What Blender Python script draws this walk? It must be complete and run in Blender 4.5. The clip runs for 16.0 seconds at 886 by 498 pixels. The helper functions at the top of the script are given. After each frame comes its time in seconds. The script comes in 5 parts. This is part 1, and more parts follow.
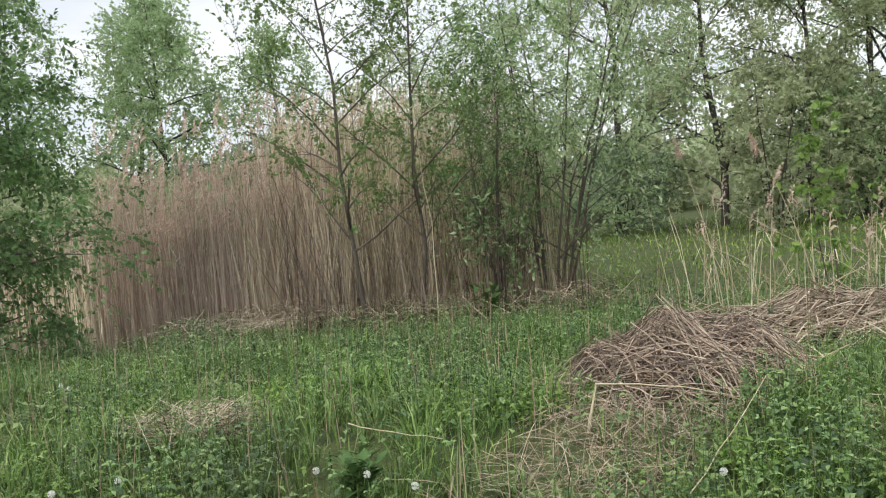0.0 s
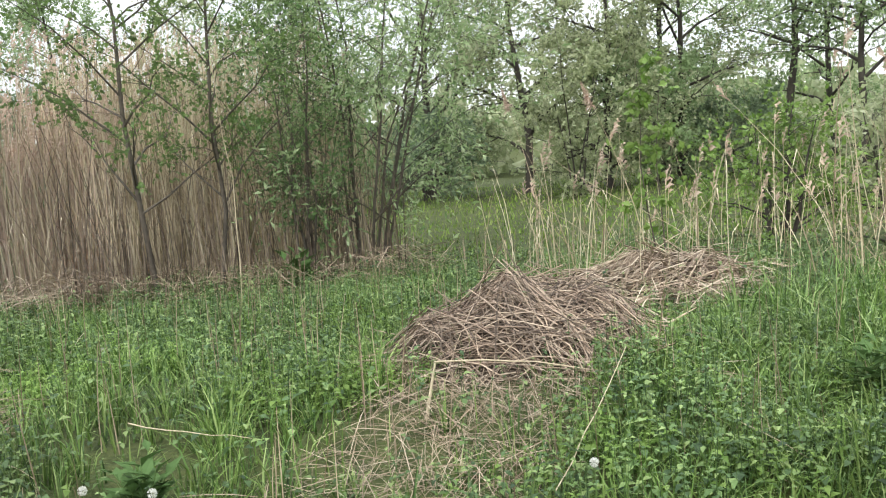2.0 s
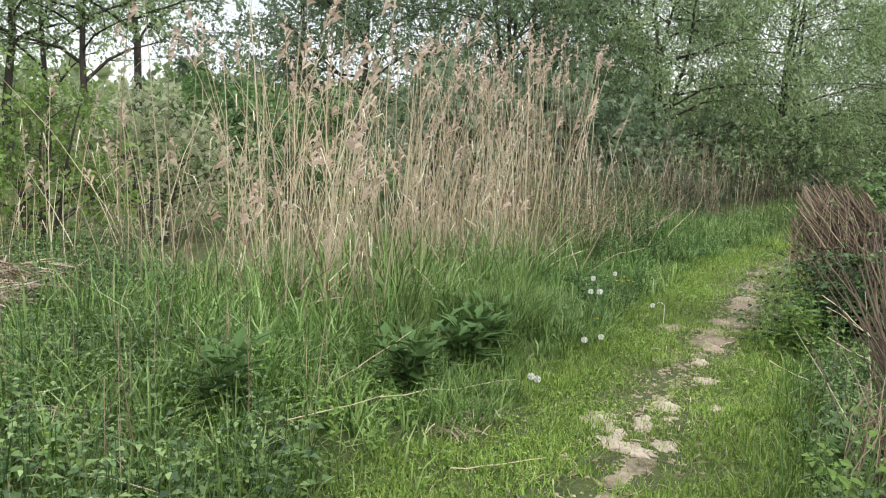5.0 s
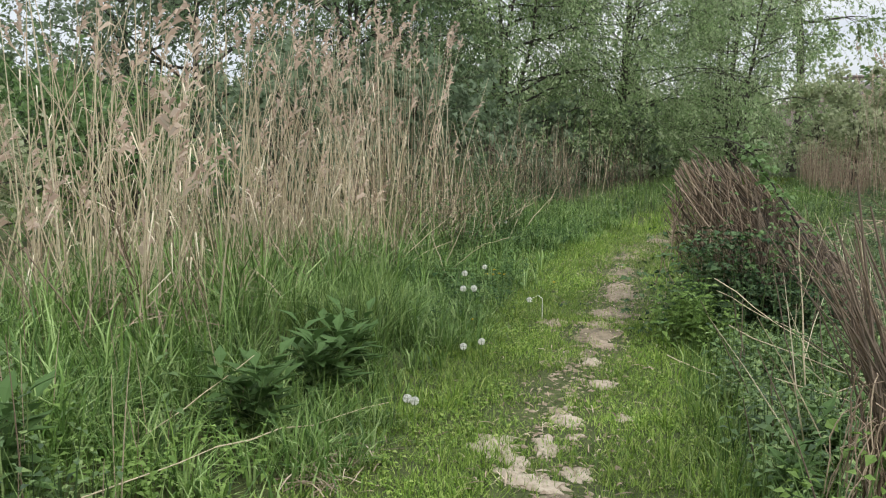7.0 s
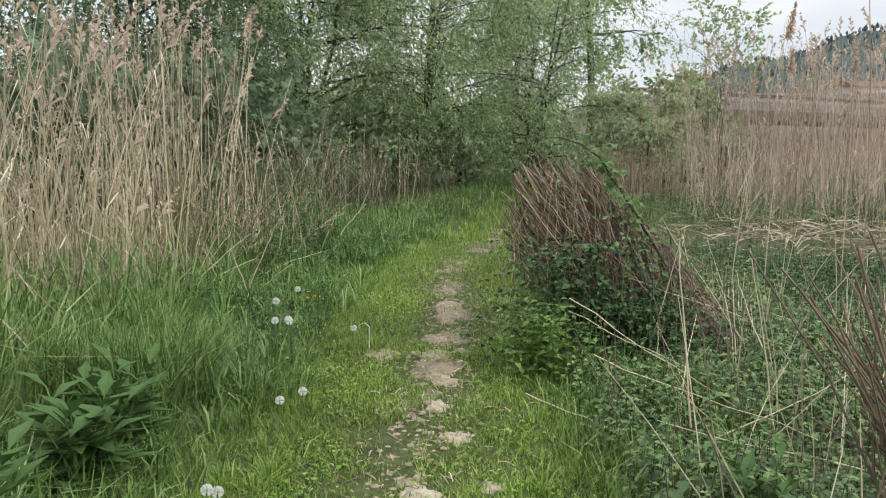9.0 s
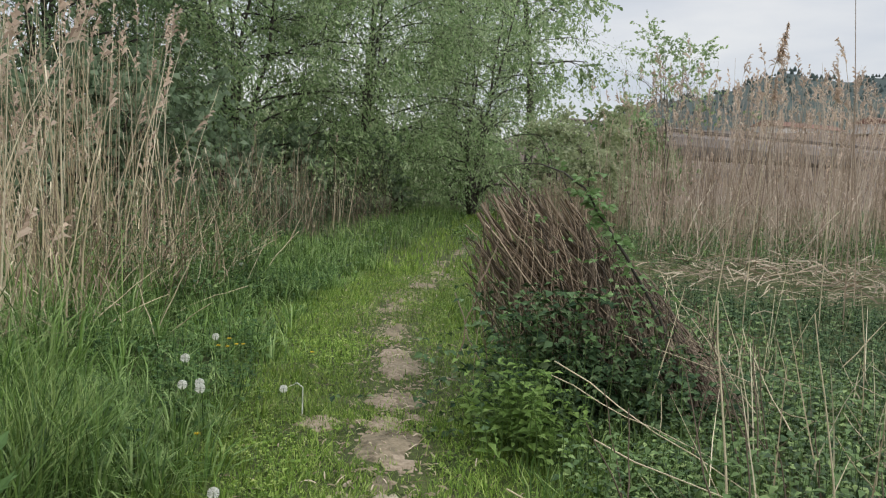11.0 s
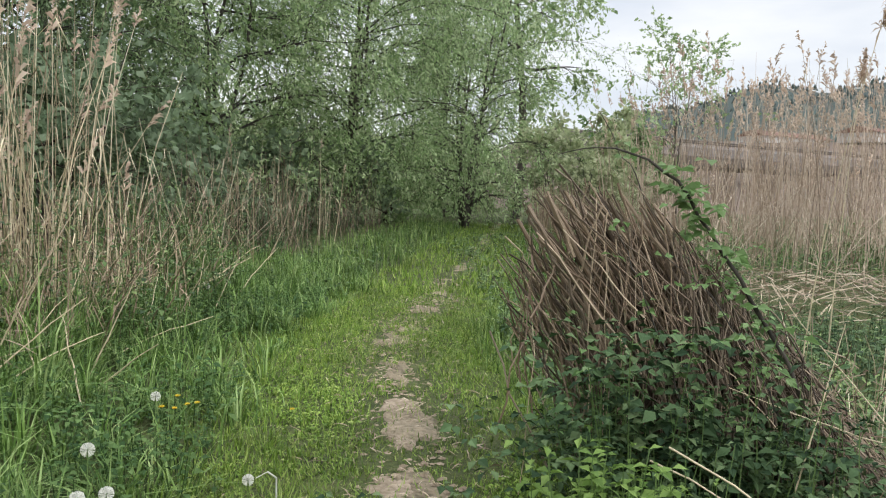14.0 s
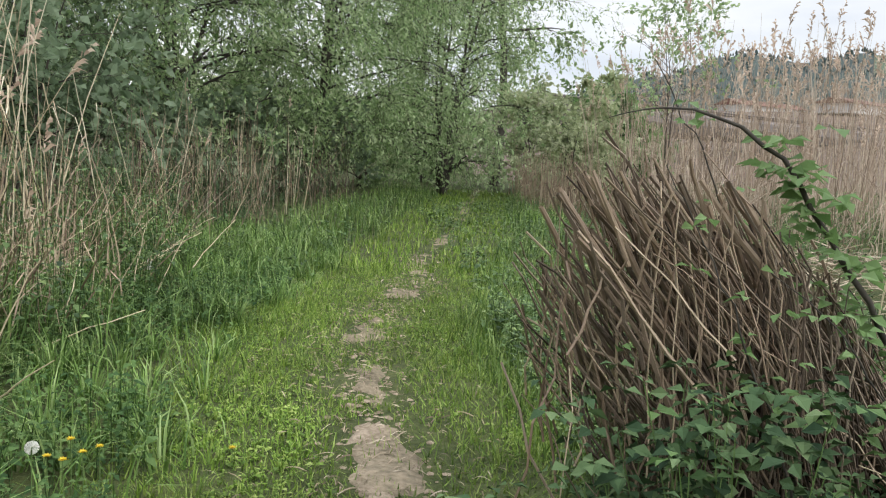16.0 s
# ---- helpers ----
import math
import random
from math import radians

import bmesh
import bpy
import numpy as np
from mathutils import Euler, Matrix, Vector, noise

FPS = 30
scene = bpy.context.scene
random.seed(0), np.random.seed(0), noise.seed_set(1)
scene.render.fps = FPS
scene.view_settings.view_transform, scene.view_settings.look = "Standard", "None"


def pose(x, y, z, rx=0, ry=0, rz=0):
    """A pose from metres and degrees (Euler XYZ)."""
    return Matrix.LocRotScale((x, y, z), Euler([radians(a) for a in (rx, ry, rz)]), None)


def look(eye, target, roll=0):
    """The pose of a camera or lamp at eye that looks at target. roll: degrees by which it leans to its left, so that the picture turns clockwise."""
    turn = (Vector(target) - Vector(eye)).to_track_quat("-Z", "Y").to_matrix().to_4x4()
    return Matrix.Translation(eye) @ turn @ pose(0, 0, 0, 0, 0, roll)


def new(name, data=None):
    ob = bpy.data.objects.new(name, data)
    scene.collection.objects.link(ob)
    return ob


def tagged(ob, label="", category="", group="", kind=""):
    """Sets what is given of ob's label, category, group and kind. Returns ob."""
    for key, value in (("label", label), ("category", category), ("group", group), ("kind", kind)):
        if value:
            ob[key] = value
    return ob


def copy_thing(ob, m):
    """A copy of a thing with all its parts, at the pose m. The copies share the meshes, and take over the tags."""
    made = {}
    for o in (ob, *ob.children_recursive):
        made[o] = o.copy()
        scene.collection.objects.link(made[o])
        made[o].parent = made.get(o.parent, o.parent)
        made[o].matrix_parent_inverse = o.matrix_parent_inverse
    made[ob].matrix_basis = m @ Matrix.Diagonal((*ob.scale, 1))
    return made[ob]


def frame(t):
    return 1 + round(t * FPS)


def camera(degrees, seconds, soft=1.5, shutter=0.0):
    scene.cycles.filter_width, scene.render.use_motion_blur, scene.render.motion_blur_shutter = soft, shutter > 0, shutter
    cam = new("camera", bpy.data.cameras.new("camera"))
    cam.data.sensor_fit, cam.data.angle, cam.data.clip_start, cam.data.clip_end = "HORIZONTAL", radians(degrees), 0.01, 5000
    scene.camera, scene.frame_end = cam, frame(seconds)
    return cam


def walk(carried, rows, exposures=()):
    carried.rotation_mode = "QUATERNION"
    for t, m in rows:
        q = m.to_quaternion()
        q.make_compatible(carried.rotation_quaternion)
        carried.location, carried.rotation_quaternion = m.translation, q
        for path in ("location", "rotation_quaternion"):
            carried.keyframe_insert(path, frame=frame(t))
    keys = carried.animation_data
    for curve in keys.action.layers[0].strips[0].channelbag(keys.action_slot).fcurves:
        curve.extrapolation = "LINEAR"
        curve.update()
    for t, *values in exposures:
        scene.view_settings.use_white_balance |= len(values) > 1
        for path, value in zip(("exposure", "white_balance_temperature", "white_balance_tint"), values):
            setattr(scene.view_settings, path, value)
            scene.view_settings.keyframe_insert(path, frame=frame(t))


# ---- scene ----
cam = camera(55.5, 16.0, soft=1.2)
METRES, EYE, TILT, LEAN, TURN = 8.0, 1.95, -3.5, 5.4, 0.0
ROWS = [
    (0.0, 0.0, 0.0, 0.0, -0.0, 0.0, -0.0),
    (0.5, -0.0028, 0.0291, -0.0023, 1.38, -0.17, -0.02),
    (1.0, -0.0088, 0.0598, -0.009, -0.85, -0.28, -0.11),
    (1.5, -0.0092, 0.0918, -0.01, -8.51, -0.84, -0.08),
    (2.0, -0.005, 0.1226, -0.0104, -13.36, -2.12, -0.06),
    (2.5, -0.0079, 0.1532, -0.0162, -22.94, -2.14, -0.35),
    (3.0, -0.0076, 0.1827, -0.0166, -31.98, -2.12, -0.27),
    (3.5, 0.0033, 0.212, -0.0202, -40.24, -2.05, -0.23),
    (4.0, 0.0062, 0.2368, -0.0237, -50.77, -1.67, -0.52),
    (6.5, 0.0956, 0.3218, -0.024, -71.17, -1.49, 0.82),
    (7.0, 0.131, 0.3308, -0.0273, -74.34, -1.58, 1.86),
    (7.5, 0.1594, 0.3423, -0.0267, -80.1, -1.62, 1.78),
    (8.0, 0.1918, 0.3621, -0.0226, -84.7, -1.59, 1.88),
    (8.5, 0.2214, 0.37, -0.0229, -86.79, -1.68, 2.26),
    (9.0, 0.2569, 0.3709, -0.0201, -87.86, -1.67, 2.85),
    (11.5, 0.41, 0.3989, -0.0086, -95.02, 0.29, 0.92),
    (12.0, 0.4396, 0.4033, -0.0094, -97.96, 0.36, 0.89),
    (12.5, 0.4751, 0.4, -0.0057, -99.14, 0.42, 0.99),
    (13.0, 0.503, 0.4095, -0.0036, -97.24, 0.46, 0.97),
    (13.5, 0.5325, 0.4163, -0.0016, -93.68, 0.65, 1.72),
    (14.0, 0.5677, 0.4076, -0.0046, -93.58, 0.79, 2.12),
    (14.5, 0.5955, 0.4027, -0.0015, -93.61, 0.82, 2.16),
    (15.0, 0.6374, 0.4078, -0.0005, -95.01, 0.3, 1.24),
    (15.5, 0.6673, 0.4095, 0.0054, -95.9, -0.8, 1.18),
    (16.0, 0.702, 0.407, 0.0112, -95.35, -1.72, 1.27),
]
walk(cam, [(t, pose(0, 0, EYE, TILT, LEAN, TURN) @ pose(METRES * x, METRES * y, METRES * z, 90 + pitch, roll, yaw)) for t, x, y, z, yaw, pitch, roll in ROWS],
     [(0.0, 0.15), (1.0, 0.25), (2.0, 0.52), (3.0, 0.27), (4.0, 0.25), (6.5, 0.22), (7.0, -0.05), (8.0, -0.08), (9.0, 0.0), (11.5, -0.3), (12.5, -0.24), (14.0, 0.08), (15.0, 0.05), (16.0, 0.1)])

# ---- sky and sun: a bright overcast afternoon ----
world = bpy.data.worlds.new("overcast_sky")
scene.world = world
world.use_nodes = True
wn, wl = world.node_tree.nodes, world.node_tree.links
wn.clear()
sky = wn.new("ShaderNodeTexSky")
sky.sky_type, sky.sun_disc = "NISHITA", False
sky.sun_elevation, sky.sun_rotation = radians(35), radians(222)
sky_gain = wn.new("ShaderNodeVectorMath")
sky_gain.operation = "SCALE"
sky_gain.inputs["Scale"].default_value = 0.13
cloud_noise = wn.new("ShaderNodeTexNoise")
cloud_noise.inputs["Scale"].default_value = 3.5
cloud_noise.inputs["Detail"].default_value = 6
cloud_map = wn.new("ShaderNodeMapping")
cloud_map.inputs["Scale"].default_value = (1, 1, 3.5)
cloud_xyz = wn.new("ShaderNodeTexCoord")
cloud_ramp = wn.new("ShaderNodeValToRGB")
cloud_ramp.color_ramp.elements[0].position, cloud_ramp.color_ramp.elements[0].color = 0.35, (0.72, 0.76, 0.84, 1)
cloud_ramp.color_ramp.elements[1].position, cloud_ramp.color_ramp.elements[1].color = 0.68, (1.0, 1.0, 1.0, 1)
sky_mix = wn.new("ShaderNodeMixRGB")
sky_mix.inputs["Fac"].default_value = 0.86
sky_back = wn.new("ShaderNodeBackground")
sky_back.inputs["Strength"].default_value = 1.08
sky_out = wn.new("ShaderNodeOutputWorld")
wl.new(sky.outputs["Color"], sky_gain.inputs[0])
wl.new(cloud_xyz.outputs["Generated"], cloud_map.inputs["Vector"])
wl.new(cloud_map.outputs["Vector"], cloud_noise.inputs["Vector"])
wl.new(cloud_noise.outputs["Fac"], cloud_ramp.inputs["Fac"])
wl.new(sky_gain.outputs["Vector"], sky_mix.inputs["Color1"])
wl.new(cloud_ramp.outputs["Color"], sky_mix.inputs["Color2"])
sky_sep = wn.new("ShaderNodeSeparateXYZ")
sky_up = wn.new("ShaderNodeMapRange")
sky_up.inputs["From Min"].default_value, sky_up.inputs["From Max"].default_value = 0.3, 1.0
sky_up.inputs["To Min"].default_value, sky_up.inputs["To Max"].default_value = 1.0, 3.2
sky_lift = wn.new("ShaderNodeVectorMath")
sky_lift.operation = "SCALE"
wl.new(cloud_xyz.outputs["Generated"], sky_sep.inputs[0])
wl.new(sky_sep.outputs["Z"], sky_up.inputs["Value"])
wl.new(sky_mix.outputs["Color"], sky_lift.inputs[0])
wl.new(sky_up.outputs["Result"], sky_lift.inputs["Scale"])
wl.new(sky_lift.outputs["Vector"], sky_back.inputs["Color"])
wl.new(sky_back.outputs["Background"], sky_out.inputs["Surface"])

sun_data = bpy.data.lights.new("sun", "SUN")
sun_data.energy, sun_data.angle, sun_data.color = 1.5, radians(30), (1.0, 0.96, 0.9)
sun = new("sun", sun_data)
sun.matrix_world = look((-20, -22, 21), (0, 0, 0))

# ---- materials ----


def plain(name, c1, c2, rough=0.8, scale=8.0, bump=0.2, detail=6):
    """A rough surface whose colour wanders between tones at two scales."""
    m = bpy.data.materials.new(name)
    m.use_nodes = True
    n, l = m.node_tree.nodes, m.node_tree.links
    b = n["Principled BSDF"]
    b.inputs["Roughness"].default_value = rough
    b.inputs["Specular IOR Level"].default_value = 0.25
    xyz = n.new("ShaderNodeTexCoord")
    fine, broad = n.new("ShaderNodeTexNoise"), n.new("ShaderNodeTexNoise")
    fine.inputs["Scale"].default_value, fine.inputs["Detail"].default_value = scale, detail
    broad.inputs["Scale"].default_value, broad.inputs["Detail"].default_value = scale * 0.13, 3
    ramp = n.new("ShaderNodeValToRGB")
    ramp.color_ramp.elements[0].position, ramp.color_ramp.elements[0].color = 0.32, (*c1, 1)
    ramp.color_ramp.elements[1].position, ramp.color_ramp.elements[1].color = 0.68, (*c2, 1)
    add = n.new("ShaderNodeMath")
    add.operation = "MULTIPLY_ADD"
    add.inputs[1].default_value, add.inputs[2].default_value = 0.5, 0.0
    mixer = n.new("ShaderNodeMath")
    mixer.operation = "MULTIPLY_ADD"
    mixer.inputs[1].default_value = 0.5
    l.new(xyz.outputs["Object"], fine.inputs["Vector"])
    l.new(xyz.outputs["Object"], broad.inputs["Vector"])
    l.new(broad.outputs["Fac"], add.inputs[0])
    l.new(fine.outputs["Fac"], mixer.inputs[0])
    l.new(add.outputs[0], mixer.inputs[2])
    l.new(mixer.outputs[0], ramp.inputs["Fac"])
    colour = ramp.outputs["Color"]
    l.new(colour, b.inputs["Base Color"])
    if bump:
        bm_ = n.new("ShaderNodeBump")
        bm_.inputs["Strength"].default_value, bm_.inputs["Distance"].default_value = bump, 0.02
        l.new(fine.outputs["Fac"], bm_.inputs["Height"])
        l.new(bm_.outputs["Normal"], b.inputs["Normal"])
    return m


def foliage(name, tones, through_light=0.35, rough=0.55, spec=0.3):
    """Leaves and blades: every island takes its own tone, and thin parts let light through."""
    m = bpy.data.materials.new(name)
    m.use_nodes = True
    n, l = m.node_tree.nodes, m.node_tree.links
    b, out = n["Principled BSDF"], n["Material Output"]
    b.inputs["Roughness"].default_value = rough
    b.inputs["Specular IOR Level"].default_value = spec
    geo = n.new("ShaderNodeNewGeometry")
    ramp = n.new("ShaderNodeValToRGB")
    els = ramp.color_ramp.elements
    while len(els) < len(tones):
        els.new(0.5)
    for k, c in enumerate(tones):
        els[k].position, els[k].color = k / (len(tones) - 1), (*c, 1)
    l.new(geo.outputs["Random Per Island"], ramp.inputs["Fac"])
    xyz, wander = n.new("ShaderNodeTexCoord"), n.new("ShaderNodeTexNoise")
    wander.inputs["Scale"].default_value, wander.inputs["Detail"].default_value = 0.9, 4
    gain = n.new("ShaderNodeMapRange")
    gain.inputs["From Min"].default_value, gain.inputs["From Max"].default_value = 0.3, 0.7
    gain.inputs["To Min"].default_value, gain.inputs["To Max"].default_value = 0.75, 1.25
    mul = n.new("ShaderNodeVectorMath")
    mul.operation = "SCALE"
    l.new(xyz.outputs["Object"], wander.inputs["Vector"])
    l.new(wander.outputs["Fac"], gain.inputs["Value"])
    l.new(ramp.outputs["Color"], mul.inputs[0])
    l.new(gain.outputs["Result"], mul.inputs["Scale"])
    l.new(mul.outputs["Vector"], b.inputs["Base Color"])
    if through_light:
        tr, mix = n.new("ShaderNodeBsdfTranslucent"), n.new("ShaderNodeMixShader")
        mix.inputs["Fac"].default_value = through_light
        l.new(mul.outputs["Vector"], tr.inputs["Color"])
        l.new(b.outputs["BSDF"], mix.inputs[1])
        l.new(tr.outputs["BSDF"], mix.inputs[2])
        l.new(mix.outputs["Shader"], out.inputs["Surface"])
    return m


M_TURF = foliage("short_grass", [(0.06, 0.11, 0.018), (0.125, 0.215, 0.03), (0.195, 0.305, 0.045), (0.34, 0.41, 0.12)], 0.25)
M_GRASS = foliage("tall_grass", [(0.03, 0.065, 0.014), (0.075, 0.145, 0.03), (0.14, 0.225, 0.048), (0.28, 0.36, 0.13)], 0.2)
M_VERGE = foliage("verge_grass_blade", [(0.04, 0.085, 0.018), (0.09, 0.17, 0.036), (0.165, 0.27, 0.064), (0.32, 0.42, 0.17)], 0.22)
M_NETTLE = foliage("nettle_leaf", [(0.024, 0.05, 0.018), (0.06, 0.11, 0.036), (0.11, 0.18, 0.055), (0.21, 0.285, 0.1)], 0.15)
M_BRAMBLE = foliage("bramble_leaf", [(0.02, 0.042, 0.02), (0.04, 0.074, 0.032), (0.07, 0.118, 0.05), (0.12, 0.17, 0.078)], 0.08, 0.65, 0.1)
M_DOCK = foliage("dock_leaf", [(0.026, 0.06, 0.02), (0.05, 0.1, 0.032), (0.085, 0.15, 0.046), (0.13, 0.205, 0.07)], 0.2, 0.65, 0.12)
M_FRESH = foliage("fresh_leaf", [(0.1, 0.18, 0.035), (0.16, 0.26, 0.055), (0.23, 0.34, 0.09)], 0.4)
M_WILLOW = foliage("willow_leaf", [(0.155, 0.245, 0.1), (0.265, 0.375, 0.165), (0.385, 0.49, 0.255), (0.52, 0.61, 0.37)], 0.58)
# darker copy of the willow leaf: the crown's shade is put into its colour
M_WILLOW_SHADE = foliage("willow_leaf_shade_tone", [(0.1, 0.16, 0.08), (0.17, 0.25, 0.12), (0.26, 0.35, 0.19)], 0.5)
M_ALDER = foliage("alder_leaf", [(0.09, 0.15, 0.045), (0.14, 0.22, 0.07), (0.2, 0.29, 0.09)], 0.45)
M_BUSH = foliage("bush_leaf", [(0.07, 0.14, 0.05), (0.12, 0.21, 0.07), (0.17, 0.28, 0.1), (0.24, 0.35, 0.15)], 0.45)
# the next three leaf colours carry distance haze as added blue
M_OLIVE_HAZE = foliage("hazed_olive_leaf", [(0.24, 0.29, 0.142), (0.33, 0.38, 0.207), (0.42, 0.46, 0.273), (0.5, 0.53, 0.349)], 0.6)
M_DARK_HAZE = foliage("hazed_dark_leaf", [(0.13, 0.18, 0.109), (0.19, 0.26, 0.153), (0.28, 0.36, 0.229)], 0.55)
M_POPLAR_HAZE = foliage("hazed_poplar_leaf", [(0.19, 0.28, 0.125), (0.27, 0.37, 0.177), (0.36, 0.46, 0.25)], 0.58)
M_REED = foliage("dry_reed", [(0.2, 0.145, 0.1), (0.37, 0.28, 0.21), (0.51, 0.405, 0.315), (0.64, 0.54, 0.43)], 0.12)
M_REED_PALE = foliage("bleached_reed", [(0.2, 0.15, 0.095), (0.42, 0.345, 0.225), (0.59, 0.5, 0.345), (0.76, 0.68, 0.51)], 0.1)
M_REED_POND = foliage("pond_reed", [(0.34, 0.25, 0.19), (0.5, 0.39, 0.31), (0.64, 0.52, 0.42), (0.76, 0.66, 0.55)], 0.35)
M_REED_DARK = foliage("weathered_reed", [(0.16, 0.11, 0.075), (0.26, 0.19, 0.135), (0.37, 0.28, 0.2), (0.52, 0.42, 0.3)], 0.15)
M_PLUME = foliage("reed_plume", [(0.4, 0.3, 0.23), (0.53, 0.41, 0.32), (0.66, 0.54, 0.44)], 0.45, 0.9, 0.1)
M_LITTER = foliage("dead_litter", [(0.14, 0.1, 0.07), (0.25, 0.19, 0.13), (0.37, 0.29, 0.2), (0.52, 0.44, 0.33)], 0.15)
M_STEM = foliage("woody_stem", [(0.06, 0.043, 0.032), (0.14, 0.1, 0.072), (0.25, 0.19, 0.135), (0.46, 0.38, 0.28)], 0.0, 0.85, 0.15)
M_GREEN_STEM = foliage("green_stem", [(0.1, 0.17, 0.05), (0.16, 0.24, 0.08)], 0.1)
M_BARK = plain("bark", (0.05, 0.043, 0.034), (0.14, 0.12, 0.095), 0.9, 14, 0.6)
M_BARK_DARK = plain("dark_bark", (0.03, 0.027, 0.023), (0.085, 0.075, 0.062), 0.9, 14, 0.6)
M_SOIL = plain("bare_brown_earth", (0.13, 0.1, 0.065), (0.4, 0.325, 0.24), 0.95, 30, 0.9)
M_STONE = plain("pale_bare_earth", (0.24, 0.19, 0.13), (0.47, 0.41, 0.32), 0.95, 26, 0.9)
# near-black filler colour that stands for shade deep between piled stems
M_CORE_SHADE = plain("core_shade", (0.025, 0.019, 0.014), (0.09, 0.065, 0.045), 0.95, 18, 0.8)
M_CLOCK = foliage("seed_fluff", [(0.66, 0.66, 0.6), (0.82, 0.82, 0.78)], 0.5, 0.9, 0.1)
M_YELLOW = foliage("yellow_petal", [(0.7, 0.5, 0.03), (0.8, 0.62, 0.06)], 0.3)
M_WATER = bpy.data.materials.new("pond_water")
M_WATER.use_nodes = True
M_WATER.node_tree.nodes["Principled BSDF"].inputs["Base Color"].default_value = (0.035, 0.032, 0.022, 1)
M_WATER.node_tree.nodes["Principled BSDF"].inputs["Roughness"].default_value = 0.08
M_HILL = plain("far_woods", (0.03, 0.043, 0.043), (0.062, 0.086, 0.073), 1.0, 0.06, 0)
M_HILL_GRASS = plain("far_meadow", (0.065, 0.092, 0.062), (0.1, 0.128, 0.082), 1.0, 0.05, 0)
M_BRUSH = foliage("dark_brushwood", [(0.05, 0.038, 0.028), (0.1, 0.075, 0.055), (0.17, 0.13, 0.095), (0.3, 0.24, 0.18)], 0.0, 0.8)
M_PALE = plain("pale_wall", (0.5, 0.48, 0.46), (0.62, 0.6, 0.58), 0.9, 0.4, 0)
M_ROOF = plain("red_brown_roof", (0.14, 0.075, 0.06), (0.22, 0.12, 0.09), 0.9, 0.6, 0)
M_STEEL = plain("weathered_steel", (0.1, 0.09, 0.085), (0.2, 0.17, 0.15), 0.7, 2, 0)

# ---- mesh helpers ----
RNG = np.random.default_rng(7)


def mesh_of(name, verts, tris, material, smooth=False):
    """One mesh from arrays of corners and triangles."""
    verts, tris = np.asarray(verts, np.float32).reshape(-1, 3), np.asarray(tris, np.int32).reshape(-1, 3)
    me = bpy.data.meshes.new(name)
    me.vertices.add(len(verts))
    me.vertices.foreach_set("co", verts.ravel())
    me.loops.add(tris.size)
    me.loops.foreach_set("vertex_index", tris.ravel())
    me.polygons.add(len(tris))
    me.polygons.foreach_set("loop_start", np.arange(0, tris.size, 3, dtype=np.int32))
    me.polygons.foreach_set("loop_total", np.full(len(tris), 3, np.int32))
    me.polygons.foreach_set("use_smooth", np.full(len(tris), smooth, bool))
    me.update(calc_edges=True)
    me.materials.append(material)
    return me


def joined(pieces):
    """Several (corners, triangles) as one."""
    vs, ts, off = [], [], 0
    for v, t in pieces:
        v, t = np.asarray(v).reshape(-1, 3), np.asarray(t).reshape(-1, 3)
        vs.append(v)
        ts.append(t + off)
        off += len(v)
    return np.concatenate(vs), np.concatenate(ts)


def unit(v):
    return v / np.maximum(np.linalg.norm(v, axis=-1, keepdims=True), 1e-9)


def strip_faces(n, k):
    base = (np.arange(n) * k * 2)[:, None, None]
    i = np.arange(k - 1)[:, None] * 2
    quad = np.concatenate([i + np.array([[0, 1, 3]]), i + np.array([[0, 3, 2]])], axis=0)
    return (base + quad[None]).reshape(-1, 3)


def ribbons(points, side, width):
    """Flat bands along polylines: points (N,K,3), side (N,3), width (N,K)."""
    n, k, _ = points.shape
    off = side[:, None, :] * width[..., None] * 0.5
    v = np.stack([points - off, points + off], axis=2)
    return v.reshape(-1, 3), strip_faces(n, k)


def tubes(points, radius, sides=3):
    """Round bars along polylines: points (N,K,3), radius (N,K)."""
    n, k, _ = points.shape
    d = unit(points[:, -1] - points[:, 0])
    ref = np.where(np.abs(d[:, 2:3]) > 0.8, np.array([[1.0, 0.2, 0]]), np.array([[0.0, 0.1, 1]]))
    a = unit(np.cross(d, ref))
    b = np.cross(d, a)
    ang = np.arange(sides) * 2 * np.pi / sides
    ring = a[:, None] * np.cos(ang)[None, :, None] + b[:, None] * np.sin(ang)[None, :, None]
    v = points[:, :, None] + ring[:, None] * radius[:, :, None, None]
    j = np.arange(sides)
    i = (np.arange(k - 1) * sides)[:, None]
    jn = (j + 1) % sides
    t1 = np.stack([i + j, i + jn, i + sides + jn], -1)
    t2 = np.stack([i + j, i + sides + jn, i + sides + j], -1)
    f = np.concatenate([t1.reshape(-1, 3), t2.reshape(-1, 3)])
    return v.reshape(-1, 3), ((np.arange(n) * k * sides)[:, None, None] + f[None]).reshape(-1, 3)


